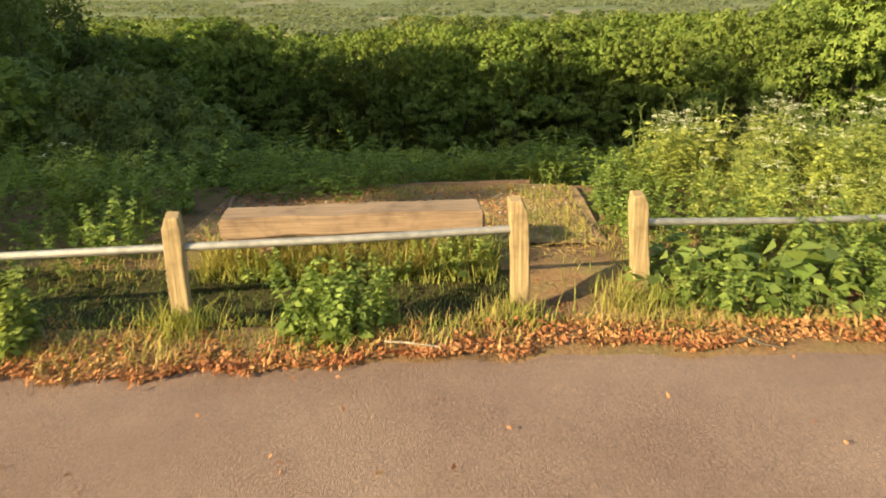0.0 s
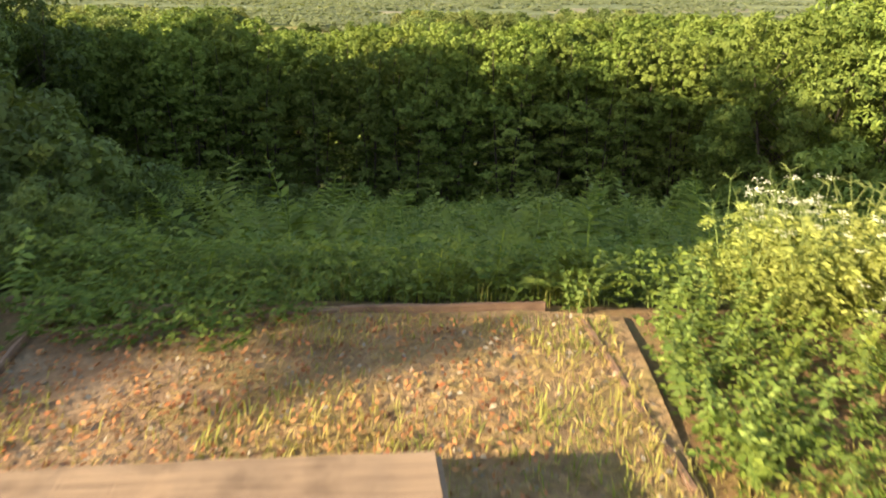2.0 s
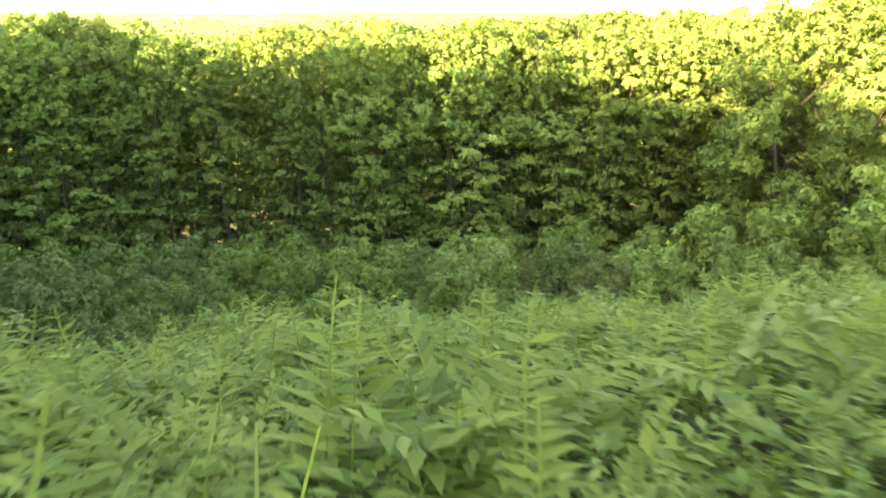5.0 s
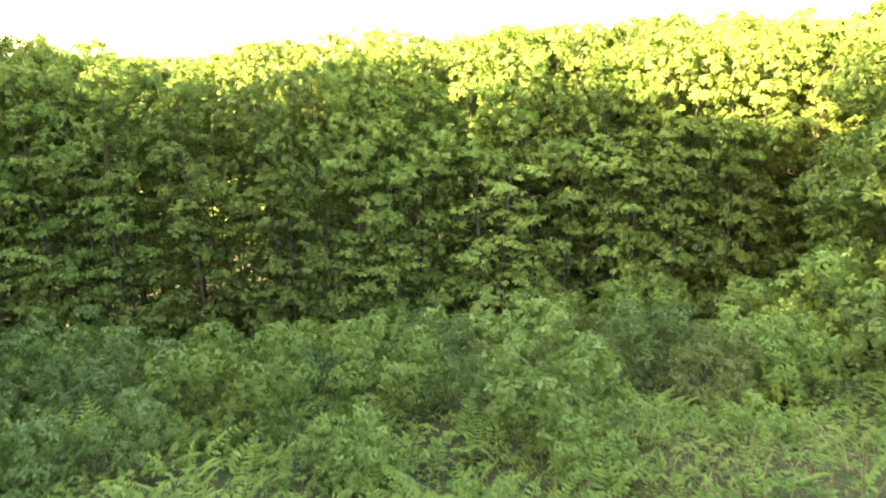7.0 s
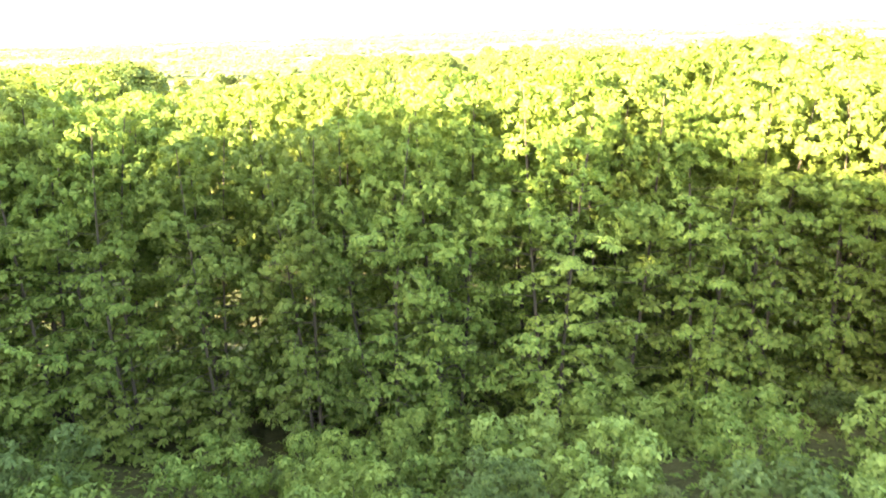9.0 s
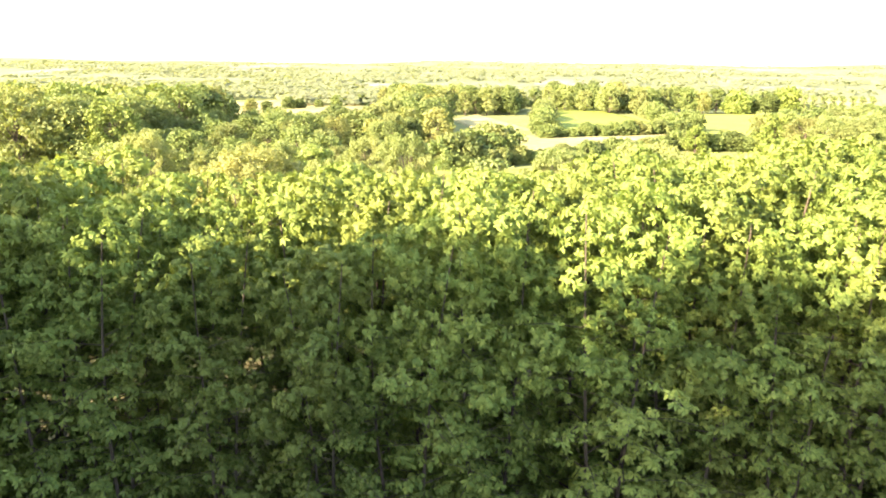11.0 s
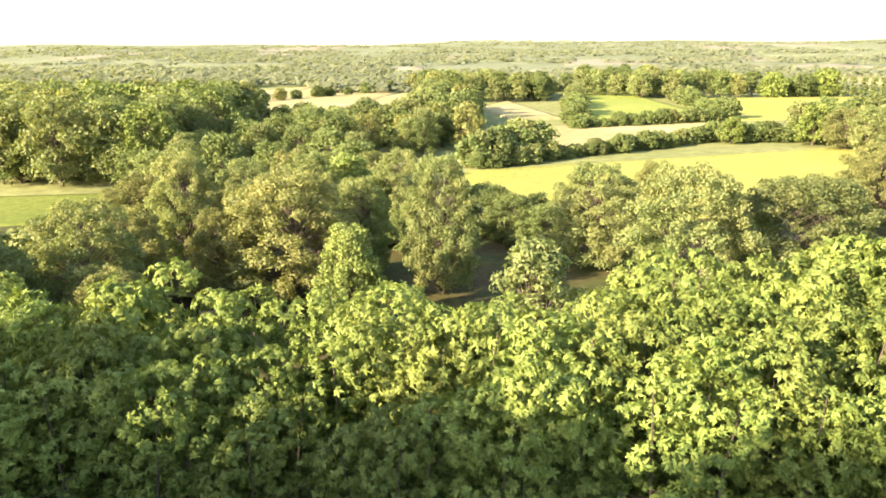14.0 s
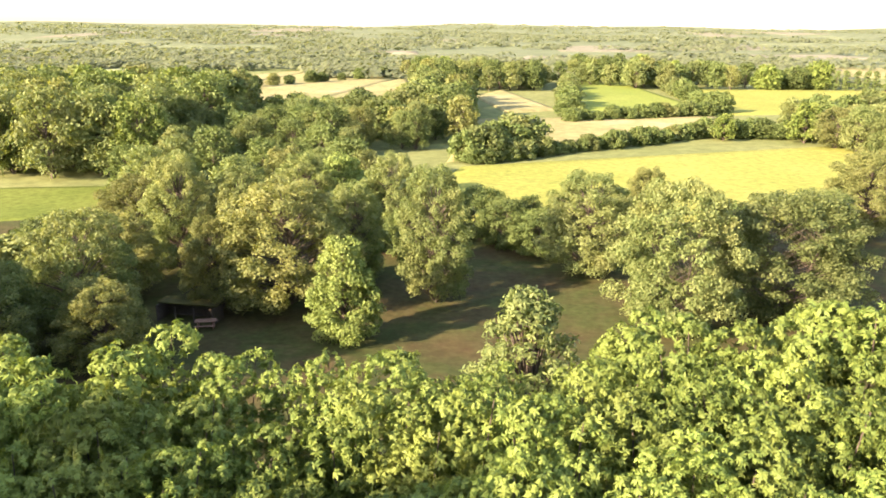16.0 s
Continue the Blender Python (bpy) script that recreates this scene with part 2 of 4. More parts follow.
def road_edge(x):
    return 2.9 + 0.13 * np.minimum(x, 0.8) + 0.03 * np.maximum(x - 0.8, 0) + 0.05 * (1 + np.tanh((x - 0.97) / 0.1)) + 0.025 * np.sin(2.3 * x + 0.4) + 0.03 * np.sin(5.7 * x) + 0.03 * np.sin(13 * x)

rx = np.concatenate([np.arange(-40, -8, 0.5), np.arange(-8, 8, 0.1), np.arange(8, 40.1, 0.5)])
ru = np.linspace(0, 1, 12)
RX, RU = np.meshgrid(rx, ru)
RY = -3.4 + (road_edge(RX) + 3.4) * RU - 0.12 * np.minimum(RX + 10, 0) ** 2   # the lane bends away behind the trees
rv = np.stack([RX, RY, 0.012 + 0.004 * np.sin(RX) * np.sin(2 * RY) - 0.03 * (RU > 0.99)], -1).reshape(-1, 3)
n = len(rx)
ra = (np.arange(len(ru) - 1)[:, None] * n + np.arange(n - 1)[None]).ravel()
tagged(new("road", smooth(quads("road", rv, M_ROAD, np.stack([ra, ra + 1, ra + n + 1, ra + n], -1)))), "worn brown-grey asphalt lane with a ragged edge", "road", kind="structure")

# ---- helpers for plants and things ----
rng = np.random.default_rng(7)

def part(name, me, parent, label=""):
    ob = new(name, me)
    ob.parent = parent
    if label:
        ob["label"] = label
    return ob

def unit(a):
    return a / np.maximum(np.linalg.norm(a, axis=-1, keepdims=True), 1e-9)

def leaves(p, d, length, width, fold=0.15, tilt=0.5):
    """Kite-shaped leaves from the points p along d."""
    p, d = np.asarray(p, float), unit(np.asarray(d, float))
    w = np.cross(d, np.array([0, 0, 1.0]) + rng.normal(0, tilt, d.shape))
    w = unit(w)
    u = np.cross(w, d)
    L, W = np.reshape(length, (-1, 1)), np.reshape(width, (-1, 1))
    mid = p + 0.45 * L * d
    return np.stack([p, mid + 0.5 * W * w + fold * W * u, p + L * d - 0.12 * L * u, mid - 0.5 * W * w + fold * W * u], 1)

def rosettes(c, out, k, length, droop=0.35, aspect=0.36):
    """At each point c a whorl of k leaves that hang outward from the direction out."""
    n = len(c)
    az = rng.uniform(0, 2 * np.pi, (n, 1)) + np.arange(k) * 2 * np.pi / k + rng.normal(0, 0.25, (n, k))
    d = np.stack([np.cos(az), np.sin(az), np.zeros_like(az)], -1) + 0.55 * out[:, None, :]
    d[..., 2] += rng.uniform(-droop - 0.3, 0.25, (n, k))
    L = length * rng.uniform(0.6, 1.15, (n, k)) * rng.uniform(0.75, 1.2, (n, 1))
    p = np.repeat(c[:, None, :], k, 1).reshape(-1, 3)
    return leaves(p, d.reshape(-1, 3), L.ravel(), aspect * L.ravel())

def tube(points, radii, sides=6):
    """Quads of a bent tapering tube."""
    pts, rad = np.asarray(points, float), np.asarray(radii, float)
    t = unit(np.gradient(pts, axis=0))
    ref = np.where(np.abs(t[:, 2:3]) > 0.9, np.array([[1.0, 0, 0]]), np.array([[0, 0, 1.0]]))
    a = unit(np.cross(t, ref))
    b = np.cross(t, a)
    ang = np.arange(sides) * 2 * np.pi / sides
    ring = pts[:, None] + rad[:, None, None] * (np.cos(ang)[None, :, None] * a[:, None] + np.sin(ang)[None, :, None] * b[:, None])
    nx = np.roll(ring, -1, 1)
    return np.stack([ring[:-1], nx[:-1], nx[1:], ring[1:]], 2).reshape(-1, 4, 3)

def shell(lobes, per_m2, leaf, k, aspect, squash=0.8, under=-0.35, jitter=0.5, droop=0.25, tuft=0, inner=0.72, outer=1.08, clear=0.86):
    """Leaves, or whorls of k leaves, over the outside of a heap of leafy lobes (centre, radius), gathered in tufts if asked."""
    C, R = np.array([l[0] for l in lobes]), np.array([l[1] for l in lobes])
    sq = np.array([1, 1, squash])
    P, N = [], []
    for i, (ctr, r) in enumerate(zip(C, R)):
        m = max(4, int(per_m2 * 12.57 * r * r / max(1, tuft)))
        o = unit(rng.normal(0, 1, (m, 3)))
        o = o[(o[:, 2] > under) | (rng.uniform(0, 1, m) < 0.25)]
        p = ctr + o * sq * (r * rng.uniform(inner, outer, len(o)))[:, None]
        gap = np.linalg.norm((p[:, None] - C[None]) / sq, axis=-1) / R[None]
        gap[:, i] = 9
        keep = gap.min(1) > clear
        P.append(p[keep])
        N.append(o[keep])
    p, o = np.concatenate(P), np.concatenate(N)
    if tuft:
        away = unit(rng.normal(0, 1, (len(p), tuft, 3)) + 0.9 * o[:, None])
        p = (p[:, None] + away * (leaf * rng.uniform(0.3, 0.9, (len(p), 1, 1)))).reshape(-1, 3)
        o = unit(0.5 * o[:, None] + away).reshape(-1, 3)
    nrm = unit(o + rng.normal(0, jitter, o.shape) + np.array([0, 0, 0.3]))
    t1 = unit(np.cross(nrm, rng.normal(0, 1, o.shape)))
    t2 = np.cross(nrm, t1)
    az = np.arange(k) * 2 * np.pi / k + rng.normal(0, 0.22, (len(p), k))
    d = np.cos(az)[..., None] * t1[:, None] + np.sin(az)[..., None] * t2[:, None] - (droop * rng.uniform(-0.3, 1.6, (len(p), k)))[..., None] * nrm[:, None]
    d[..., 2] -= droop * 0.6
    d = unit(d)
    L = (leaf * rng.uniform(0.65, 1.15, (len(p), k)) * rng.uniform(0.7, 1.25, (len(p), 1)))[..., None]
    w = unit(np.cross(d, nrm[:, None])) * L * aspect * 0.5
    u = nrm[:, None] * L
    base = p[:, None] - (0.45 if k == 1 else 0.0) * L * d
    mid = base + 0.5 * L * d
    return np.stack([base, mid + w + 0.06 * u, base + L * d - 0.14 * u, mid - w + 0.06 * u], 2).reshape(-1, 4, 3)

def tree_meshes(name, height, radius, profile, stems, lobes, lobe, leaf, k, per_m2, bark, leaf_mat, start=0.15, aspect=0.5, squash=0.8, reach=(0.55, 0.85), thick=1.0, droop=0.25, ruffle=0.6, tight=False):
    """Trunk and crown meshes of a tree: limbs rise to leafy lobes. profile(f): the crown's reach at the height fraction f; ruffle: how unevenly the leaves lie; tight: compact lobes."""
    wood, heap = [], []
    u = np.linspace(0, 1, 8)
    lines = []
    r0 = thick * (0.022 if stems == 1 else 0.013) * height / math.sqrt(stems)
    for s in range(stems):
        az = 6.28 * s / stems + rng.uniform(0, 1)
        h = height * rng.uniform(0.86, 0.95)
        off = 0.0 if stems == 1 else 0.42 * radius
        bend = rng.normal(0, 0.02 * height, 2)
        line = np.stack([np.cos(az) * (0.1 * radius * (stems > 1) + off * u) + bend[0] * np.sin(u * 3), np.sin(az) * (0.1 * radius * (stems > 1) + off * u) + bend[1] * np.sin(u * 3), u * (h - 0.6 * lobe) - 0.3], -1)
        wood.append(tube(line, r0 * (1.05 - 0.9 * u) ** 0.8 + 0.006, 6))
        lines.append(line)
        heap.append((line[-1] + np.array([0, 0, 0.15 * lobe]), lobe * rng.uniform(0.75, 1.0)))
    turn = rng.uniform(0, 6.28)
    for q in range(lobes):
        f = start + (0.93 - start) * (q + rng.uniform(0, 1)) / lobes
        a = turn + 2.4 * q + rng.normal(0, 0.35)
        r = lobe * rng.uniform(0.65, 1.25) * (1.08 - 0.25 * f)
        out = max(0.1 * radius, radius * profile(f) * rng.uniform(*reach) - 0.1 * r)
        line = lines[q % stems]
        c = np.array([out * math.cos(a), out * math.sin(a), f * height])
        low = np.array([np.interp(max(0.03, f - 0.14), u, line[:, i]) for i in range(3)])
        e = np.linspace(0, 1, 4)[:, None]
        limb = low + (c - low) * e + np.array([0, 0, 0.12 * out]) * np.sin(e * 3.14)
        wood.append(tube(limb, r0 * 0.4 * (1.1 - 0.8 * e[:, 0]) * (1.1 - 0.6 * f), 4))
        heap.append((c, r))
    crown = shell(heap, per_m2, leaf, k, aspect, squash, under=-0.35, jitter=ruffle, droop=droop, **({} if tight else {"inner": 0.6, "outer": 1.4, "clear": 0.68}))
    return quads(name + "_trunk", np.concatenate(wood), bark), quads(name + "_crown", crown, leaf_mat)

def make_thing(name, place, turn, size, parts, label, category, group=""):
    """An Empty at the thing's base with its part meshes."""
    e = new(name)
    e.matrix_world = Matrix.Translation(place) @ Matrix.Rotation(turn, 4, "Z")
    e.scale = size if isinstance(size, (tuple, list)) else (size,) * 3
    tagged(e, label, category, group)
    for nm, me in parts:
        part(nm, me, e)
    return e

COLUMN = lambda f: 0.7 + 0.4 * math.sin(math.pi * min(1, f * 0.9 + 0.1)) - 0.3 * max(0, f - 0.85) / 0.15
ROUND = lambda f: max(0.12, math.sqrt(max(0.0, 1 - ((f - 0.55) / 0.5) ** 2)))
DOME = lambda f: min(1.0, math.sqrt(f / 0.28 + 0.1)) * (1 - max(0.0, (f - 0.3) / 0.7) ** 2.2) ** 0.6
SPIRE = lambda f: min(1.0, math.sqrt(f / 0.2)) * min(1.0, 1.36 - 1.34 * f)
TAPER = lambda f: min(1.0, math.sqrt(f / 0.2)) * (1 - max(0.0, (f - 0.25) / 0.75) ** 1.8) ** 0.7

# ---- the belt of chestnut coppice below the slope ----
rng = np.random.default_rng(21)
def chestnut_meshes(name, height, radius, stems, bark, sprays, whorls, leaf, thick=0.8, billows=22):
    """Trunk and crown of a coppiced chestnut: thin stems, flat drooping sprays of branches in tiers with whorls of long leaves, and leafy billows on top."""
    wood, C, N, S, heads = [], [], [], [], []
    u = np.linspace(0, 1, 9)
    r0 = thick * 0.011 * height / math.sqrt(stems)
    for s in range(stems):
        az = 6.28 * s / stems + rng.uniform(0, 1)
        off = 0.42 * radius if stems > 1 else 0.1
        bend = rng.normal(0, 0.018 * height, 2)
        h = height * rng.uniform(0.93, 1.0)
        line = np.stack([np.cos(az) * (0.08 * radius + off * u) + bend[0] * np.sin(u * 3.1), np.sin(az) * (0.08 * radius + off * u) + bend[1] * np.sin(u * 3.1), u * h - 0.3 * (1 - u)], -1)
        wood.append(tube(line, r0 * (1.05 - 0.95 * u) ** 0.8 + 0.005, 5))
        turn = rng.uniform(0, 6.28)
        heads += [(line[-1] + np.array([0, 0, -0.35]), 0.62), (line[-2] + rng.normal(0, 0.3, 3), 0.75)]
        for q in range(sprays):
            f = 0.03 + 0.74 * (q + rng.uniform(0, 1)) / sprays
            low = np.array([np.interp(f, u, line[:, i]) for i in range(3)])
            a = turn + 2.4 * q + rng.normal(0, 0.3)
            wide = radius * (0.62 + 0.35 * math.sin(math.pi * min(1, 0.15 + f * 0.85)) - 0.55 * max(0, f - 0.72) / 0.28)
            reach = wide * rng.uniform(0.5, 1.0) * (1.35 if rng.uniform() < 0.08 else 1)
            out = np.array([math.cos(a), math.sin(a), 0])
            side = np.array([-out[1], out[0], 0])
            rise = reach * (rng.uniform(0.15, 0.45) + 0.7 * max(0, f - 0.75))
            sag = reach * rng.uniform(0.15, 0.45) * (1.15 - f)
            e = np.linspace(0, 1, 5)[:, None]
            limb = low + out * reach * e + np.array([0, 0, 1]) * (rise * e - sag * e ** 2.2)
            wood.append(tube(limb[::2], r0 * 0.3 * (1.1 - e[::2, 0]) * (1.1 - 0.6 * f) + 0.003, 3))
            m = max(4, int(whorls * (0.55 + 0.6 * reach / radius)))
            g = rng.uniform(0.25, 1.06, m)
            lat = rng.normal(0, 0.25, m) * (0.45 + 0.55 * np.sin(np.pi * np.clip(g, 0, 1) * 0.8)) * min(1.0, reach)
            c = low + out * (reach * g)[:, None] + side * lat[:, None] + np.array([0, 0, 1]) * (rise * g - sag * g ** 2.2 - 0.35 * np.abs(lat) + rng.normal(0, 0.055, m))[:, None]
            C.append(c)
            N.append(np.array([0, 0, 1.0]) + out * (0.25 + 0.5 * g)[:, None] + side * (0.7 * lat)[:, None] + rng.normal(0, 0.22, (m, 3)))
            S.append(np.full(m, leaf * (1.08 - 0.38 * f)))
    for q in range(billows):
        f = 0.6 + 0.37 * (q + rng.uniform(0, 1)) / billows
        a = 2.4 * q + rng.normal(0, 0.4)
        out = radius * (1.0 - 0.75 * max(0, f - 0.72) / 0.25) * rng.uniform(0.25, 0.95)
        heads.append((np.array([out * math.cos(a), out * math.sin(a), f * height - 0.1 * rng.uniform(0, 1) * out]), rng.uniform(0.42, 0.8)))
    c, nrm, size = np.concatenate(C), unit(np.concatenate(N)), np.concatenate(S)
    k = 6
    t1 = unit(np.cross(nrm, rng.normal(0, 1, nrm.shape)))
    t2 = np.cross(nrm, t1)
    az = np.arange(k) * 2 * np.pi / k + rng.normal(0, 0.2, (len(c), k))
    d = np.cos(az)[..., None] * t1[:, None] + np.sin(az)[..., None] * t2[:, None] - (rng.uniform(0.05, 0.75, (len(c), k)))[..., None] * nrm[:, None]
    d[..., 2] -= 0.22
    d = unit(d)
    L = (size[:, None] * rng.uniform(0.7, 1.15, (len(c), k)) * rng.uniform(0.75, 1.2, (len(c), 1)))[..., None]
    w = unit(np.cross(d, nrm[:, None])) * L * 0.19
    up = unit(np.cross(w, d)) * L
    base = np.repeat(c[:, None], k, 1)
    mid = base + 0.58 * L * d
    crown = np.stack([base, mid + w + 0.05 * up, base + L * d - 0.10 * up, mid - w + 0.05 * up], 2).reshape(-1, 4, 3)
    top = shell(heads, 29, leaf * 0.76, 6, 0.38, 0.75, under=-0.2, jitter=0.5, droop=0.3, tuft=3)
    return quads(name + "_trunk", np.concatenate(wood), bark), quads(name + "_crown", np.concatenate([crown, top]), M_CHESTNUT)

belt = [chestnut_meshes("coppice", 10.6, 2.1, 3, M_BARK, 36, 18, 0.20) for _ in range(5)]
belt_back = [chestnut_meshes("coppice", 10.6, 2.2, 2, M_BARK, 40, 13, 0.25) for _ in range(3)]
pale_stem = chestnut_meshes("coppice_pale", 10.6, 2.0, 2, M_BARK_PALE, 52, 18, 0.20, 0.6)
TOP_X = (-26, -14, -11.5, -9.5, -7.6, -6.2, -4.8, -3, -1, 0.6, 2.4, 4, 6.5, 9, 12, 17, 30)
TOP_Z = (0.7, 0.7, 0.8, 0.65, 0.45, 0.15, 0.4, 0.65, 0.8, 0.8, 0.85, 0.9, 1.0, 1.05, 1.2, 1.2, 1.2)
for row, (y0, x0, x1, gap, top) in enumerate(((36.5, -25, 27, 2.1, -0.85), (38.8, -26, 29, 2.2, -0.5), (41.2, -27, 31, 2.6, -0.6), (44.4, 3.5, 32, 2.8, -0.75))):
    for i, x in enumerate(np.arange(x0, x1, gap)):
        px, py = x + rng.uniform(-0.5, 0.5), y0 + rng.uniform(-0.7, 0.7)
        rise = float(np.interp(px, TOP_X, TOP_Z)) + top + rng.uniform(-0.5, 0.3)
        z = float(gz(px, py))
        s = (rise - z) / 10.6
        pick = pale_stem if (row == 0 and abs(px - 3.7) < 0.7) else (belt[int(rng.integers(5))] if (row == 0 and abs(px) < 13 or row in (1, 2) and -9 < px < 11) else belt_back[int(rng.integers(3))])
        make_thing("chestnut_tree", (px, py, z), rng.uniform(0, 6.28), (s * rng.uniform(0.9, 1.1), s * rng.uniform(0.9, 1.1), s), (("trunk", pick[0]), ("crown", pick[1])),
                   "multi-stemmed sweet chestnut with whorls of fresh green leaves", "tree", "chestnut belt below the slope")

# ---- shrubs at the belt's foot and on the slope ----
rng = np.random.default_rng(31)
shrub_kinds = {
    "bright": tree_meshes("shrub", 1.5, 1.0, ROUND, 4, 18, 0.30, 0.115, 4, 62, M_BARK, M_MAPLE, start=0.2, aspect=0.5, thick=0.6, ruffle=0.45, tight=True),
    "green": tree_meshes("shrub", 1.5, 1.05, ROUND, 4, 18, 0.30, 0.095, 4, 74, M_BARK, M_SHRUB, start=0.18, aspect=0.5, thick=0.6, ruffle=0.45, tight=True),
    "deep": tree_meshes("shrub", 1.5, 1.05, ROUND, 4, 18, 0.29, 0.09, 4, 72, M_BARK, M_DEEP, start=0.18, aspect=0.5, thick=0.6, ruffle=0.45, tight=True),
    "brown": tree_meshes("shrub", 1.5, 1.0, ROUND, 4, 20, 0.26, 0.08, 4, 84, M_BARK, M_OLIVE, start=0.18, aspect=0.4, thick=0.6, ruffle=0.45, tight=True),
}
SHRUB_WORDS = {"bright": "light green elder shrub in fresh leaf", "green": "green bramble thicket with arching shoots", "deep": "dark green hawthorn shrub with small leaves", "brown": "brownish green gorse shrub with dry tips"}

def shrub(kind, x, y, size, flat=1.0):
    t, c = shrub_kinds[kind]
    make_thing("shrub", (x, y, float(gz(x, y)) - 0.05), rng.uniform(0, 6.28), (size, size, size * flat), (("trunk", t), ("foliage", c)), SHRUB_WORDS[kind], "shrub")

for kind, x, y, size in (("bright", 1.3, 23.9, 0.8), ("brown", 4.95, 26.4, 0.8), ("green", -0.95, 26.0, 0.8), ("green", -3.2, 24.4, 0.85), ("deep", -4.7, 24.8, 0.7), ("deep", 0.35, 25.2, 0.5), ("deep", 4.5, 28.0, 0.9),
                         ("bright", 2.5, 30.6, 0.85), ("bright", 1.1, 32.6, 0.9), ("green", 5.4, 31.0, 0.85), ("green", -1.0, 33.4, 0.85), ("green", -3.0, 32.2, 0.8), ("green", -5.5, 32.6, 0.9), ("deep", -8.7, 31.6, 1.0), ("green", 6.4, 26.4, 0.75),
                         ("bright", 6.7, 28.3, 0.7), ("deep", -2.0, 27.2, 0.6), ("brown", 2.7, 27.6, 0.7), ("green", -2.4, 29.6, 0.8), ("green", -7.0, 28.5, 0.95), ("deep", -6.0, 26.6, 0.7), ("deep", -8.2, 25.6, 0.8), ("green", -11.0, 31.2, 1.1), ("deep", -13.5, 31.0, 1.2),
                         ("green", 8.6, 30.2, 1.1), ("bright", 9.4, 27.2, 1.0), ("green", 8.0, 24.6, 0.7), ("green", 11.2, 27.0, 1.5), ("green", 10.0, 29.0, 1.5), ("green", 12.8, 25.0, 1.7), ("green", 3.4, 33.0, 0.9), ("deep", 0.2, 29.4, 0.7),
                         ("deep", -4.3, 10.2, 0.95), ("deep", -5.3, 10.9, 1.05), ("deep", -3.4, 9.6, 0.75), ("deep", -2.5, 10.6, 0.5), ("green", -6.6, 10.6, 1.1)):
    shrub(kind, x, y, size * 1.4)
for i in range(44):
    y = rng.uniform(21.5, 34.5)
    x = rng.uniform(-1, 1) * (2.5 + 0.42 * y)
    shrub(str(rng.choice(["bright", "green", "deep", "brown"], p=(0.34, 0.42, 0.14, 0.10))), x, y, rng.uniform(0.4, 0.8))
side_tree = tree_meshes("ash", 9, 3.4, ROUND, 3, 64, 0.85, 0.19, 5, 24, M_BARK, M_SHRUB, start=0.06, aspect=0.42, squash=0.75, reach=(0.4, 1.0), tight=True)
for x, y, s in ((13.0, 30.6, 1.05), (16.2, 31.2, 1.25), (19.5, 31.5, 1.25), (-24, 33, 0.95)):
    make_thing("ash_tree", (x, y, float(gz(x, y))), rng.uniform(0, 6.28), s, (("trunk", side_tree[0]), ("crown", side_tree[1])), "young ash with pale green foliage down to the ground", "tree")

# these left-edge trees wear the dark leaf colour in place of real shade
dark_tree = tree_meshes("hawthorn", 9, 3.2, ROUND, 3, 44, 0.8, 0.22, 5, 12, M_BARK, M_DEEP, start=0.08, aspect=0.42, squash=0.8)
for x, y, s in ((-20.5, 30.5, 1.3), (-17.2, 26.5, 1.05), (-22.5, 26.5, 1.3), (-17.6, 21.5, 0.95), (-19.5, 34.5, 1.3)):
    make_thing("hawthorn_tree", (x, y, float(gz(x, y))), rng.uniform(0, 6.28), s, (("trunk", dark_tree[0]), ("crown", dark_tree[1])), "hawthorn with dense foliage down to the ground, leaves darkened for shade", "tree")

# dark shrubs added down the left; their colour also stands for shade there
for x, y, size in ((-2.3, 7.5, 0.5), (-3.1, 8.2, 0.66), (-4.3, 8.8, 0.84), (-1.7, 8.2, 0.4), (-3.5, 11.6, 0.74), (-4.7, 13.4, 0.9), (-5.6, 16.6, 1.1), (-4.4, 18.8, 0.8), (-6.4, 20.4, 1.1), (-5.3, 22.3, 0.8), (-4.2, 22.9, 0.6), (-7.6, 23.8, 1.1), (-8.1, 27.4, 1.25), (-7.6, 18.4, 1.1)):
    shrub("deep", x, y, size)

# ---- bracken and other growth on the slope ----
rng = np.random.default_rng(41)
def slope_points(count, y0, y1):
    y = rng.uniform(y0, y1, count * 2)
    half = np.maximum(17, 4.5 + 0.55 * y)
    x = rng.uniform(-1, 1, count * 2) * half
    keep = rng.uniform(0, 1, count * 2) < half / max(17, 4.5 + 0.55 * y1)
    return x[keep][:count], y[keep][:count]

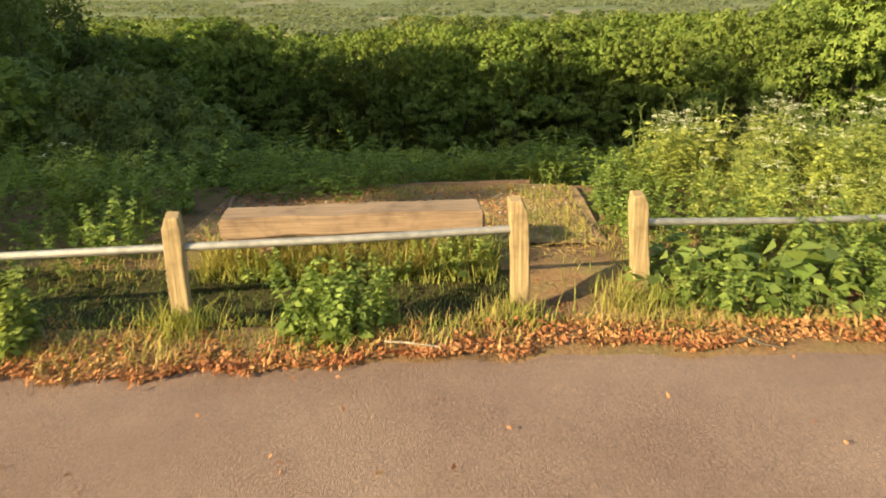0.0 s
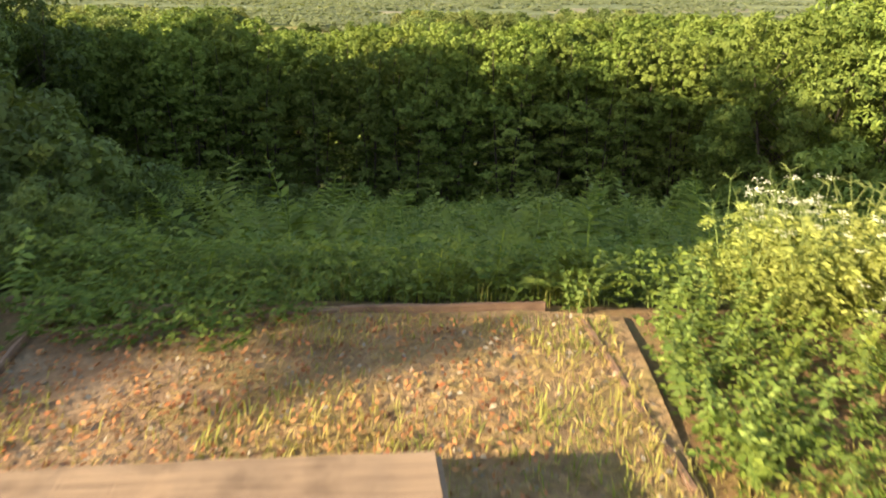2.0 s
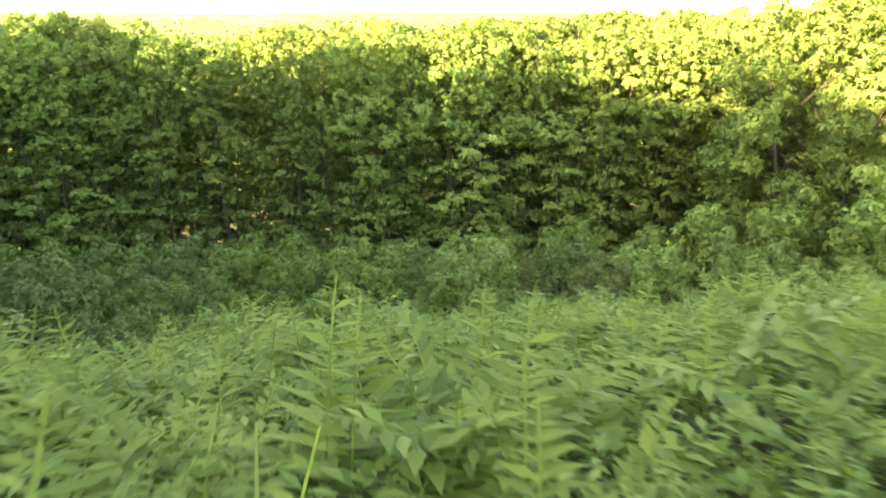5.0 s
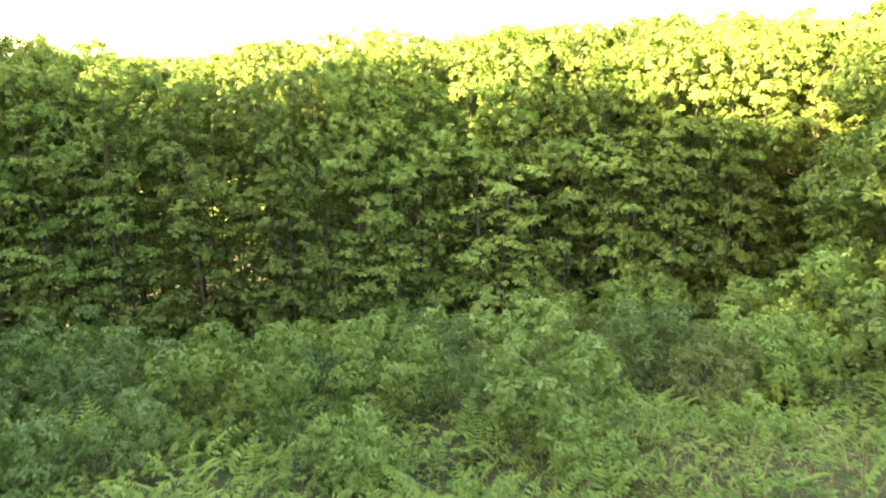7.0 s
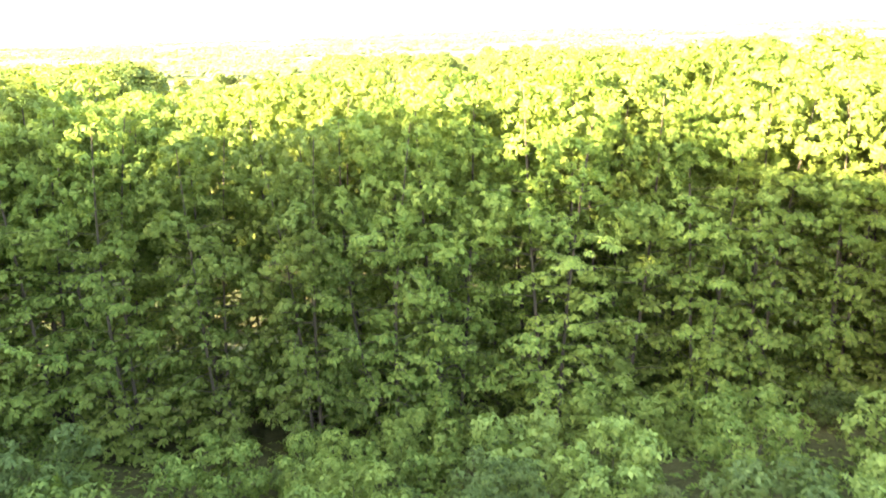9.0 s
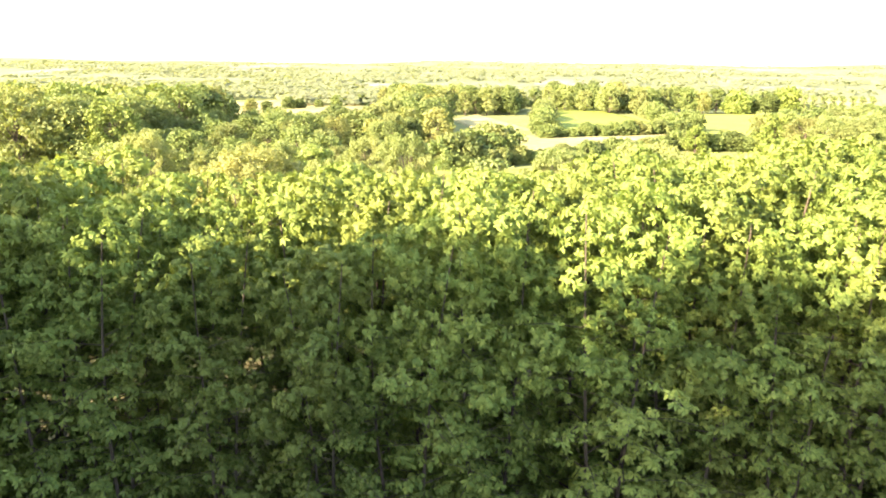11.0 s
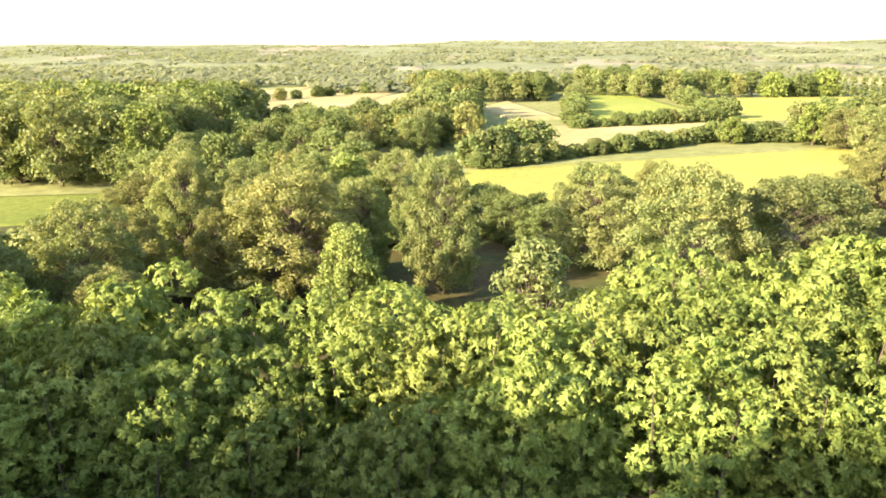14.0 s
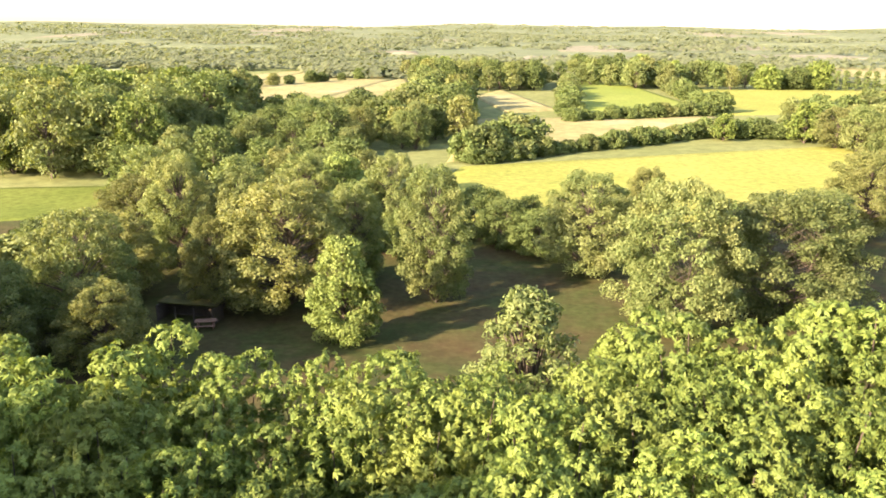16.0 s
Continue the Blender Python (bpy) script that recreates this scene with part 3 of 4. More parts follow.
def fronds(x, y, z, length, lean_lo=0.18):
    """Fern fronds: an arching stalk with pairs of narrow pinnae that grow shorter to the tip."""
    n, k = len(x), 11
    az = rng.uniform(0, 2 * np.pi, n)
    s = np.linspace(0.28, 1.0, k)
    l = length * rng.uniform(0.7, 1.2, n)
    lean = rng.uniform(lean_lo, 0.85, n)
    along = np.stack([np.cos(az), np.sin(az)], -1)
    def at(q):
        r = (l * lean)[:, None] * q ** 1.6
        h = l[:, None] * (1.05 - 0.35 * lean[:, None]) * (q - 0.42 * lean[:, None] * q ** 2.6)
        return np.stack([x[:, None] + along[:, 0:1] * r, y[:, None] + along[:, 1:2] * r, z[:, None] + h], -1)
    p = at(np.tile(s, (n, 1)))
    t = unit(np.gradient(p, axis=1))
    w = unit(np.cross(t, np.array([0, 0, 1.0])))
    size = (l[:, None] * 0.32) * (1.02 - s) ** 0.75 * np.clip((s - 0.15) * 5, 0.5, 1)
    out = []
    for sign in (1, -1):
        d = sign * w + 0.55 * t + rng.normal(0, 0.10, p.shape)
        d[..., 2] -= 0.12
        out.append(leaves(p.reshape(-1, 3), d.reshape(-1, 3), size.ravel(), 0.34 * size.ravel(), 0.05, 0.2))
    q = np.tile(np.linspace(0, 1, 5), (n, 1))
    c = at(q)
    sw = np.stack([-along[:, 1], along[:, 0], np.zeros(n)], -1)[:, None] * 0.006
    stalk = np.stack([c[:, :-1] - sw, c[:, :-1] + sw, c[:, 1:] + sw * 0.6, c[:, 1:] - sw * 0.6], 2).reshape(-1, 4, 3)
    return np.concatenate(out + [stalk])

fx, fy = slope_points(14500, 7.0, 26.5)
bare = (np.hypot((fx - 3.3) / 2.2, (fy - 20.6) / 2.0) < 1) & (rng.uniform(0, 1, len(fx)) < 0.75)
bare |= (fx > 1.6) & (fx < 8) & (fy < 8.6) & (rng.uniform(0, 1, len(fx)) < 0.7)
bare |= (fy > 20) & (rng.uniform(0, 1, len(fx)) < 0.55)
fx, fy = fx[~bare], fy[~bare]
wx, wy = np.concatenate([rng.uniform(-7, -1.95, 420), rng.uniform(1.95, 7, 160), rng.uniform(-17, -7, 330), rng.uniform(6, 17, 420)]), np.concatenate([rng.uniform(4.4, 7.2, 420), rng.uniform(5.5, 7.2, 160), rng.uniform(3.4, 7.2, 330), rng.uniform(4.2, 7.2, 420)])
ex, ey = rng.uniform(-2.2, 1.7, 190), rng.uniform(6.85, 7.8, 190)
fx, fy = np.concatenate([fx, wx, ex]), np.concatenate([fy, wy, ey])
fz = gz(fx, fy)
lump = np.array([noise.noise((x * 0.75, y * 0.75, 1.7)) + 0.6 * noise.noise((x * 1.9, y * 1.9, 4.1)) for x, y in zip(fx, fy)])
tall = np.interp(fy, (3, 6.6, 8.2, 10, 13, 18, 26), (0.6, 0.45, 0.68, 1.0, 0.98, 0.7, 0.55)) * np.clip(1 + 0.75 * lump, 0.5, 1.5)
tagged(new("bracken", quads("bracken", fronds(fx, fy, fz, tall), M_BRACKEN)), "dense waist-high bracken ferns covering the slope", "fern", kind="stuff")
ux, uy = slope_points(19000, 7.2, 36.5)
keep_low = (uy > 17) | (rng.uniform(0, 1, len(uy)) < 0.95)
ux, uy = ux[keep_low], uy[keep_low]
mx, my = slope_points(9000, 17, 32)
bx, by = rng.uniform(-6, 6, 5200), rng.uniform(7.6, 17, 5200)
ux, uy = np.concatenate([ux, mx, bx]), np.concatenate([uy, my, by])
uz = gz(ux, uy) + rng.uniform(0.03, 0.5, len(ux)) * np.interp(uy, (18, 22), (1, 0.5))
near_x = np.concatenate([rng.uniform(-7, -1.85, 2600), rng.uniform(-2.0, 2.2, 3000), rng.uniform(1.8, 2.8, 420), rng.uniform(-1.75, -0.1, 520), rng.uniform(-1.7, -0.4, 330), rng.uniform(1.7, 2.3, 260)])
near_y = np.concatenate([rng.uniform(3.9, 7.4, 2600), rng.uniform(6.75, 8.2, 3000), rng.uniform(4.7, 6.4, 420), rng.uniform(6.25, 6.8, 520), rng.uniform(5.95, 6.4, 330), rng.uniform(4.9, 6.5, 260)])
near_z = gz(near_x, near_y) + rng.uniform(0.02, 0.42, len(near_x)) * np.where(near_y < 6.75, 0.6, 1)
cover = np.concatenate([rosettes(np.stack([ux, uy, uz], -1), np.tile([0, 0, 0.4], (len(ux), 1)), 5, 0.10, 0.3, 0.5), rosettes(np.stack([near_x, near_y, near_z], -1), np.tile([0, 0, 0.4], (len(near_x), 1)), 5, 0.052, 0.3, 0.42)])
tagged(new("undergrowth", quads("undergrowth", cover, M_COVER)), "low brambles and weeds between the ferns", "undergrowth", kind="stuff")

def blades(x, y, z, height, width=0.008, lie=0.8):
    n = len(x)
    az = rng.uniform(0, 2 * np.pi, n)
    h = height * rng.uniform(0.5, 1.3, n)
    bend = h * rng.uniform(0.1, lie, n)
    a = np.stack([np.cos(az), np.sin(az), 0 * az], -1)
    s = np.stack([-np.sin(az), np.cos(az), 0 * az], -1) * (width * rng.uniform(0.6, 1.4, n))[:, None]
    p = np.stack([x, y, z], -1)
    m = p + a * (0.35 * bend)[:, None] + np.array([0, 0, 1]) * (0.62 * h)[:, None]
    t = p + a * bend[:, None] + np.array([0, 0, 1]) * h[:, None]
    return np.concatenate([np.stack([p - s, p + s, m + s * 0.8, m - s * 0.8], 1), np.stack([m - s * 0.8, m + s * 0.8, t + s * 0.1, t - s * 0.1], 1)])

gx, gy = slope_points(5000, 6.9, 24)
tx, ty = rng.uniform(-1.5, 2.6, 1500), rng.uniform(7.0, 8.8, 1500)
gx, gy = np.concatenate([gx, tx]), np.concatenate([gy, ty])
tagged(new("slope_grass", quads("slope_grass", blades(gx, gy, gz(gx, gy), np.where(gy < 9, 0.3, 0.45), 0.0035), M_STALK)), "thin tall grass among the bracken", "grass", kind="stuff")

wx_, wy_ = rng.normal(2.6, 1.9, 1100), rng.normal(20.9, 1.3, 1100)
tagged(new("dry_stalks", quads("dry_stalks", blades(wx_, wy_, gz(wx_, wy_) + 0.05, 0.26, 0.003, 2.2), M_STRAW)), "dry brown grass stalks in a gap of the bracken", "dry grass", kind="stuff")

# ---- verge ----
rng = np.random.default_rng(51)
def box_mesh(name, size, mat, bev=0.01, warp=0.0, cuts=0):
    bm = bmesh.new()
    bmesh.ops.create_cube(bm, size=1)
    bmesh.ops.scale(bm, vec=size, verts=bm.verts)
    if cuts:
        bmesh.ops.subdivide_edges(bm, edges=[e for e in bm.edges if abs((e.verts[0].co - e.verts[1].co).normalized()[int(np.argmax(size))]) > 0.9], cuts=cuts)
    bmesh.ops.bevel(bm, geom=list(bm.edges), offset=bev, segments=2, affect="EDGES")
    for v in bm.verts:
        v.co += Vector(noise.noise_vector(v.co * 3.1)) * warp
    me = bpy.data.meshes.new(name)
    bm.to_mesh(me)
    bm.free()
    me.materials.append(mat)
    return me

fence = new("fence")
fence.location = (0.0, 3.5, 0.0)
tagged(fence, "low roadside fence of weathered posts and galvanised tube rails", "fence")

def post(x, y, top, turn, lean, cut):
    """A squared, weathered fence post whose head is cut away on one shoulder (cut: +1 or -1)."""
    bm = bmesh.new()
    rings = []
    levels = [(-0.3, 0, 0, 0)] + [(top * f, 0, 0, 0) for f in (0.0, 0.2, 0.4, 0.6, 0.76)] + [(top - 0.085, 0, 0, 0), (top - 0.03, 0.26, 0.06, 0.04), (top - 0.008, 0.42, 0.10, 0.06), (top, 0.52, 0.2, 0.16)]
    for z, near, far, deep in levels:
        lo, hi = -0.053 * (1 - (near if cut < 0 else far)), 0.053 * (1 - (near if cut > 0 else far))
        dy = 0.044 * (1 - deep)
        ring = []
        for px_, py_ in ((lo, -dy), (lo * 0.9, -dy - 0.004), (hi * 0.9, -dy - 0.004), (hi, -dy), (hi + 0.003, -dy * 0.85), (hi + 0.003, dy * 0.85), (hi, dy), (lo, dy)):
            bend = 0.022 * math.sin(2.4 * max(0, z) / top + 1.3 * x) + lean * z
            w = Vector(noise.noise_vector(Vector((px_ * 9 + x, py_ * 9 + y, z * 5)))) * 0.006
            ring.append(bm.verts.new((px_ + bend + w.x, py_ + w.y, z + w.z - 0.25 * (0.044 - py_) * (z > top - 0.05))))
        rings.append(ring)
    for lower, upper in zip(rings, rings[1:]):
        for i in range(8):
            bm.faces.new((lower[i], lower[(i + 1) % 8], upper[(i + 1) % 8], upper[i]))
    bm.faces.new(rings[-1])
    me = bpy.data.meshes.new("post")
    bm.to_mesh(me)
    bm.free()
    me.materials.append(M_POST)
    part("post", me, fence).matrix_local = Matrix.Translation((x, y - 3.5, 0.02)) @ Matrix.Rotation(turn, 4, "Z")

TURN = math.atan2(0.30, 2.01)
POSTS = ((-1.10, 3.36, 0.69, -0.05, -1), (0.91, 3.66, 0.70, 0.0, 1), (1.76, 4.03, 0.63, -0.02, 1))
for x, y, top, lean, cut in POSTS:
    post(x, y, top, TURN, lean, cut)

def rail(points):
    pts = np.array(points)
    part("rail", smooth(quads("rail", tube(pts, np.full(len(pts), 0.024), 14), M_STEEL)), fence, "galvanised steel tube").location = (0, -3.5, 0)

rail([(-5.6, 2.69, 0.49), (-3.4, 3.02, 0.495), (-1.10, 3.36, 0.50), (-0.1, 3.51, 0.50), (0.93, 3.663, 0.515)])
rail([(1.74, 4.03, 0.44), (3.0, 4.28, 0.37), (6.5, 4.98, 0.27)])

bench = new("bench")
bench.matrix_world = Matrix.Translation((-0.205, 4.335, 0.0)) @ Matrix.Rotation(radians(7.2), 4, "Z")
tagged(bench, "low rustic bench of one squared oak beam on two stub legs", "bench")
beam = part("seat", box_mesh("seat", (1.84, 0.33, 0.15), M_WOOD, 0.02, 0.014, 10), bench)
beam.location = (0, 0, 0.378)
leg_me = box_mesh("leg", (0.13, 0.2, 0.42), M_BOARD, 0.012, 0.006)
for lx in (-0.62, 0.62):
    part("leg", leg_me, bench).location = (lx, 0.05, 0.1)

def board(a, b, top, label):
    a, b = Vector(a), Vector(b)
    d = b - a
    ob = new("edging_board", box_mesh("edging_board", (d.length, 0.035, 0.24), M_BOARD, 0.006, 0.008, 10))
    ob.matrix_world = Matrix.Translation(((a.x + b.x) / 2, (a.y + b.y) / 2, top - 0.12)) @ Matrix.Rotation(math.atan2(d.y, d.x), 4, "Z")
    return tagged(ob, label, "edging board", "boards round the bench plot")

board((-1.60, 6.13), (0.0, 6.53), 0.08, "dark old timber edging board overgrown by weeds")
board((0.02, 6.54), (1.25, 6.68), 0.085, "reddish brown timber edging board behind the bench")
board((1.45, 6.52), (1.66, 4.95), 0.062, "sun-bleached timber edging board beside the path")
board((-1.62, 6.08), (-1.29, 4.40), 0.09, "grey timber edging board by the weeds")

pv, pf = sheet(np.linspace(-1.7, 1.7, 40), np.linspace(3.5, 6.6, 40), lambda X, Y: 0.045 + 0.012 * np.sin(5 * X + 2) * np.sin(4 * Y) + 0 * X)
keep = [f for f in pf if pv[f].mean(0)[1] > 4.75]
tagged(new("bench_plot", smooth(quads("bench_plot", pv, M_PLOT, np.array(keep)))), "trodden dry gravelly ground round the bench", "ground", kind="structure")

def scatter(count, x0, x1, y0, y1):
    return rng.uniform(x0, x1, count), rng.uniform(y0, y1, count)

def flat_bits(x, y, z, size, tilt=0.5):
    d = np.stack([rng.normal(0, 1, len(x)), rng.normal(0, 1, len(x)), rng.normal(0, tilt * 0.6, len(x))], -1)
    L = size * rng.uniform(0.4, 1.4, len(x))
    return leaves(np.stack([x, y, z + rng.uniform(0.0, 0.02, len(x))], -1), d, L, 0.5 * L, 0.2)

lx = rng.uniform(-5, 6, 17000)
ly = road_edge(lx) + np.abs(rng.normal(0, 0.34, 17000)) * (0.7 + 0.5 * np.sin(3.7 * lx) * np.sin(8.3 * lx + 1)) - 0.06
l2x, l2y = scatter(160, -4, 5, 0.6, 2.9)
l3x, l3y = scatter(2600, -1.65, 1.1, 4.8, 6.5)
lx, ly = np.concatenate([lx, l2x, l3x]), np.concatenate([ly, l2y, l3y])
lz = np.where(ly < road_edge(lx), 0.016, gz(lx, ly) + 0.015) + np.where(ly > 4.7, 0.035, 0)
tagged(new("leaf_litter", quads("leaf_litter", flat_bits(lx, ly, lz, 0.033, 0.9), M_LITTER)), "drift of dry brown leaves along the lane's edge", "leaf litter", kind="stuff")

vx = rng.uniform(-5, 6, 15000)
vy = road_edge(vx) + 0.12 + rng.uniform(0, 1, 15000) ** 1.3 * 2.1
ok = ~((vx > 1.0) & (vx < 1.65) & (vy > 3.5) & (rng.uniform(0, 1, 15000) < 0.7)) & (np.sin(3.1 * vx + 1) + np.sin(4.3 * vy) + rng.normal(0, 0.8, 15000) > -0.6) & ~((vy > road_edge(vx) + 0.62) & (vy < 4.05) & (np.hypot(vx - 0.93, vy - 3.7) > 0.22) & (np.hypot(vx + 1.14, vy - 3.28) > 0.22) & (vx < 1.0) & (rng.uniform(0, 1, 15000) < 0.985))
vx, vy = vx[ok], vy[ok]
hx, hy = scatter(2800, -1.3, 0.8, 4.08, 4.5)
jx = np.concatenate([rng.normal(0.88, 0.1, 260), rng.normal(1.68, 0.13, 420), rng.normal(-1.12, 0.1, 200)])
jy = np.concatenate([rng.normal(3.52, 0.09, 260), rng.normal(3.78, 0.16, 420), rng.normal(3.26, 0.09, 200)])
kx, ky = scatter(260, -1.7, 1.6, 6.7, 7.4)
dx, dy = scatter(5200, -1.6, 1.6, 4.7, 6.5)
clump = np.sin(4.3 * dx + 1.5) + np.sin(5.1 * dy) + 0.5 * dx + rng.normal(0, 0.5, 5200) > 0.35
dx, dy = dx[clump], dy[clump]
# dark leaf colour on this grass stands in for the shade on the strip
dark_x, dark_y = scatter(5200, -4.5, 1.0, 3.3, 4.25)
tagged(new("damp_grass", quads("damp_grass", blades(dark_x, dark_y, gz(dark_x, dark_y), 0.045, 0.004, 1.6), M_DEEP)), "short grass between rail and bench, darkened for shade", "grass", kind="stuff")
ex_ = rng.uniform(-5, 6, 6000)
ey_ = road_edge(ex_) + 0.0 + rng.uniform(0, 1, 6000) ** 1.2 * 0.5
tuft = np.sin(4.1 * ex_ + 0.8) + np.sin(9.7 * ex_ + 2 * ey_) + rng.normal(0, 0.7, 6000) > -0.1
ex_, ey_ = ex_[tuft], ey_[tuft]
tagged(new("dry_verge_grass", quads("dry_verge_grass", blades(ex_, ey_, gz(ex_, ey_), 0.085, 0.0032, 1.9), M_STRAW)), "matted straw-coloured grass tufts along the lane", "dry grass", kind="stuff")
grass_q = np.concatenate([blades(vx, vy, gz(vx, vy), 0.07, 0.0035, 1.4), blades(hx, hy, gz(hx, hy), 0.225, 0.004, 1.5), blades(jx, jy, gz(jx, jy), 0.15, 0.004, 1.3), blades(kx, ky, gz(kx, ky), 0.22, 0.0025), blades(dx, dy, gz(dx, dy) + 0.04, 0.06, 0.0035, 1.6)])
tagged(new("verge_grass", quads("verge_grass", grass_q, M_GRASS)), "thin sunlit grass, green and straw-coloured, on the verge", "grass", kind="stuff")
sx, sy = scatter(700, -1.65, 1.65, 4.8, 6.5)
stone = flat_bits(sx, sy, gz(sx, sy) + 0.045, 0.034, 0.9)
tagged(new("stones", quads("stones", stone, M_BARK_PALE)), "scattered small pale stones and wood chips", "stones", kind="stuff")
# a browner sheet over the left part of the bench plot
mv, mf = sheet(np.linspace(-1.68, 0.2, 44), np.linspace(4.8, 6.45, 40), lambda X, Y: 0.051 + 0.012 * np.sin(5 * X + 2) * np.sin(4 * Y) + 0 * X)
mkeep = [f for f in mf if (lambda q: q[0] < -0.35 + 0.3 * math.sin(3 * q[1]) + 0.18 * math.sin(9 * q[1] + 1) + 0.12 * math.sin(23 * q[1]) - 0.25 * (q[1] - 5.5))(mv[f].mean(0))]
tagged(new("soil_patch", smooth(quads("soil_patch", mv, M_PLOT_BROWN, np.array(mkeep)))), "darker brown bare soil behind the bench", "ground", kind="structure")
tx_, ty_ = scatter(5600, -0.9, 1.62, 4.4, 6.55)
td = np.stack([rng.normal(0, 1, 5600), rng.normal(0, 1, 5600), rng.normal(0.1, 0.22, 5600)], -1)
tL = 0.062 * rng.uniform(0.4, 1.3, 5600)
tagged(new("straw", quads("straw", leaves(np.stack([tx_, ty_, gz(tx_, ty_) + 0.05 + rng.uniform(0, 0.015, 5600)], -1), td, tL, 0.1 * tL, 0.1), M_STRAW)), "dry trampled straw-coloured grass on the bench plot", "dry grass", kind="stuff")
twig = tube(np.array([(2.10, 3.08, 0.03), (2.18, 3.11, 0.035), (2.24, 3.05, 0.03), (2.32, 3.02, 0.025)]), (0.012, 0.011, 0.008, 0.004), 6)
tagged(new("twig", quads("twig", twig, M_BARK)), "short broken twig lying on the asphalt", "twig")
stick = tube(np.array([(0.13, 3.04, 0.05), (0.27, 3.0, 0.06), (0.45, 2.97, 0.05)]), (0.006, 0.006, 0.004), 5)
tagged(new("twig", quads("twig", stick, M_BARK_PALE)), "thin pale stick among dry leaves on the verge", "twig")

# ---- nettles and cow parsley ----
rng = np.random.default_rng(61)
def nettle_meshes(h, nodes, leaf):
    stem, lf = [], []
    b = np.zeros(2)
    tip = b + rng.normal(0, 0.15, 2)
    u = np.linspace(0, 1, 5)
    hh = h * rng.uniform(0.75, 1.1)
    line = np.stack([b[0] + (tip - b)[0] * u ** 1.5, b[1] + (tip - b)[1] * u ** 1.5, hh * u], -1)
    stem.append(tube(line, 0.005 * (1.1 - 0.7 * u), 4))
    f = np.linspace(0.15, 1, nodes)
    p = np.stack([np.interp(f, u, line[:, i]) for i in range(3)], -1)
    for i in range(nodes):
        a = rng.uniform(0, 0.4) + (i % 2) * math.pi / 2
        for q in (0, math.pi):
            d = np.array([[math.cos(a + q), math.sin(a + q), rng.uniform(-0.5, 0.25)]])
            L = leaf * (1.1 - 0.55 * f[i]) * rng.uniform(0.8, 1.25)
            lf.append(leaves(p[i:i + 1], d, [L], [0.55 * L]))
    return quads("nettle_stem", np.concatenate(stem), M_STALK), quads("nettle_leaf", np.concatenate(lf), M_NETTLE)

nettles = [nettle_meshes(0.6, 19, 0.095) for _ in range(6)]

def nettle(x, y, s):
    t, c = nettles[int(rng.integers(6))]
    make_thing("nettle", (x, y, float(gz(x, y))), rng.uniform(0, 6.28), (s * 1.1, s * 1.1, s), (("stem", t), ("foliage", c)), "upright stinging nettle stem with toothed green leaves", "nettle", "nettles along the verge")

for cx, cy, rx_, ry_, count, lo, hi in ((2.7, 4.2, 0.95, 0.4, 50, 0.45, 0.8), (3.9, 4.4, 0.9, 0.5, 30, 0.5, 0.85), (2.2, 3.75, 0.25, 0.25, 8, 0.45, 0.7), (3.1, 3.6, 0.8, 0.2, 20, 0.35, 0.6), (1.9, 5.7, 0.16, 0.75, 20, 0.45, 0.72), (2.5, 5.4, 0.5, 0.9, 15, 0.45, 0.75), (2.2, 6.6, 0.4, 0.3, 8, 0.5, 0.8),
                                        (-2.1, 3.1, 0.3, 0.2, 24, 0.5, 0.9), (-2.75, 3.0, 0.3, 0.25, 12, 0.7, 1.0), (-0.17, 3.25, 0.34, 0.19, 52, 0.35, 0.82), (-3.5, 2.95, 0.5, 0.3, 16, 0.9, 1.3), (-2.3, 4.6, 0.5, 0.5, 14, 0.5, 0.9), (-2.3, 6.0, 0.5, 0.8, 20, 0.6, 1.0), (1.5, 6.75, 0.2, 0.12, 5, 0.4, 0.6), (-0.5, 6.55, 0.35, 0.08, 6, 0.25, 0.42), (-1.35, 6.35, 0.35, 0.15, 9, 0.3, 0.5), (0.52, 4.14, 0.22, 0.06, 9, 0.4, 0.6), (-0.35, 4.08, 0.7, 0.06, 18, 0.35, 0.55), (-0.6, 4.3, 0.12, 0.05, 4, 0.3, 0.45)):
    for _ in range(int(count * 1.15)):
        a, r = rng.uniform(0, 6.28), math.sqrt(rng.uniform(0, 1))
        nettle(cx + rx_ * r * math.cos(a), cy + ry_ * r * math.sin(a), rng.uniform(lo, hi))

def dock_meshes():
    n_l = 12
    a = rng.uniform(0, 6.28, n_l)
    d = np.stack([np.cos(a), np.sin(a), rng.uniform(0.2, 1.4, n_l)], -1)
    base = np.stack([0.02 * np.cos(a), 0.02 * np.sin(a), rng.uniform(0, 0.22, n_l)], -1)
    tip = base + unit(d) * 0.1
    st = np.concatenate([tube(np.array([p0, (p0 + p1) / 2, p1]), (0.004, 0.0035, 0.003), 4) for p0, p1 in zip(base * np.array([1, 1, 0.2]), tip)])
    L = rng.uniform(0.13, 0.2, n_l)
    return quads("dock_stem", st, M_STALK), quads("dock_leaf", leaves(tip, d * np.array([1, 1, 0.3]), L, 0.62 * L, 0.12, 0.8), M_NETTLE)

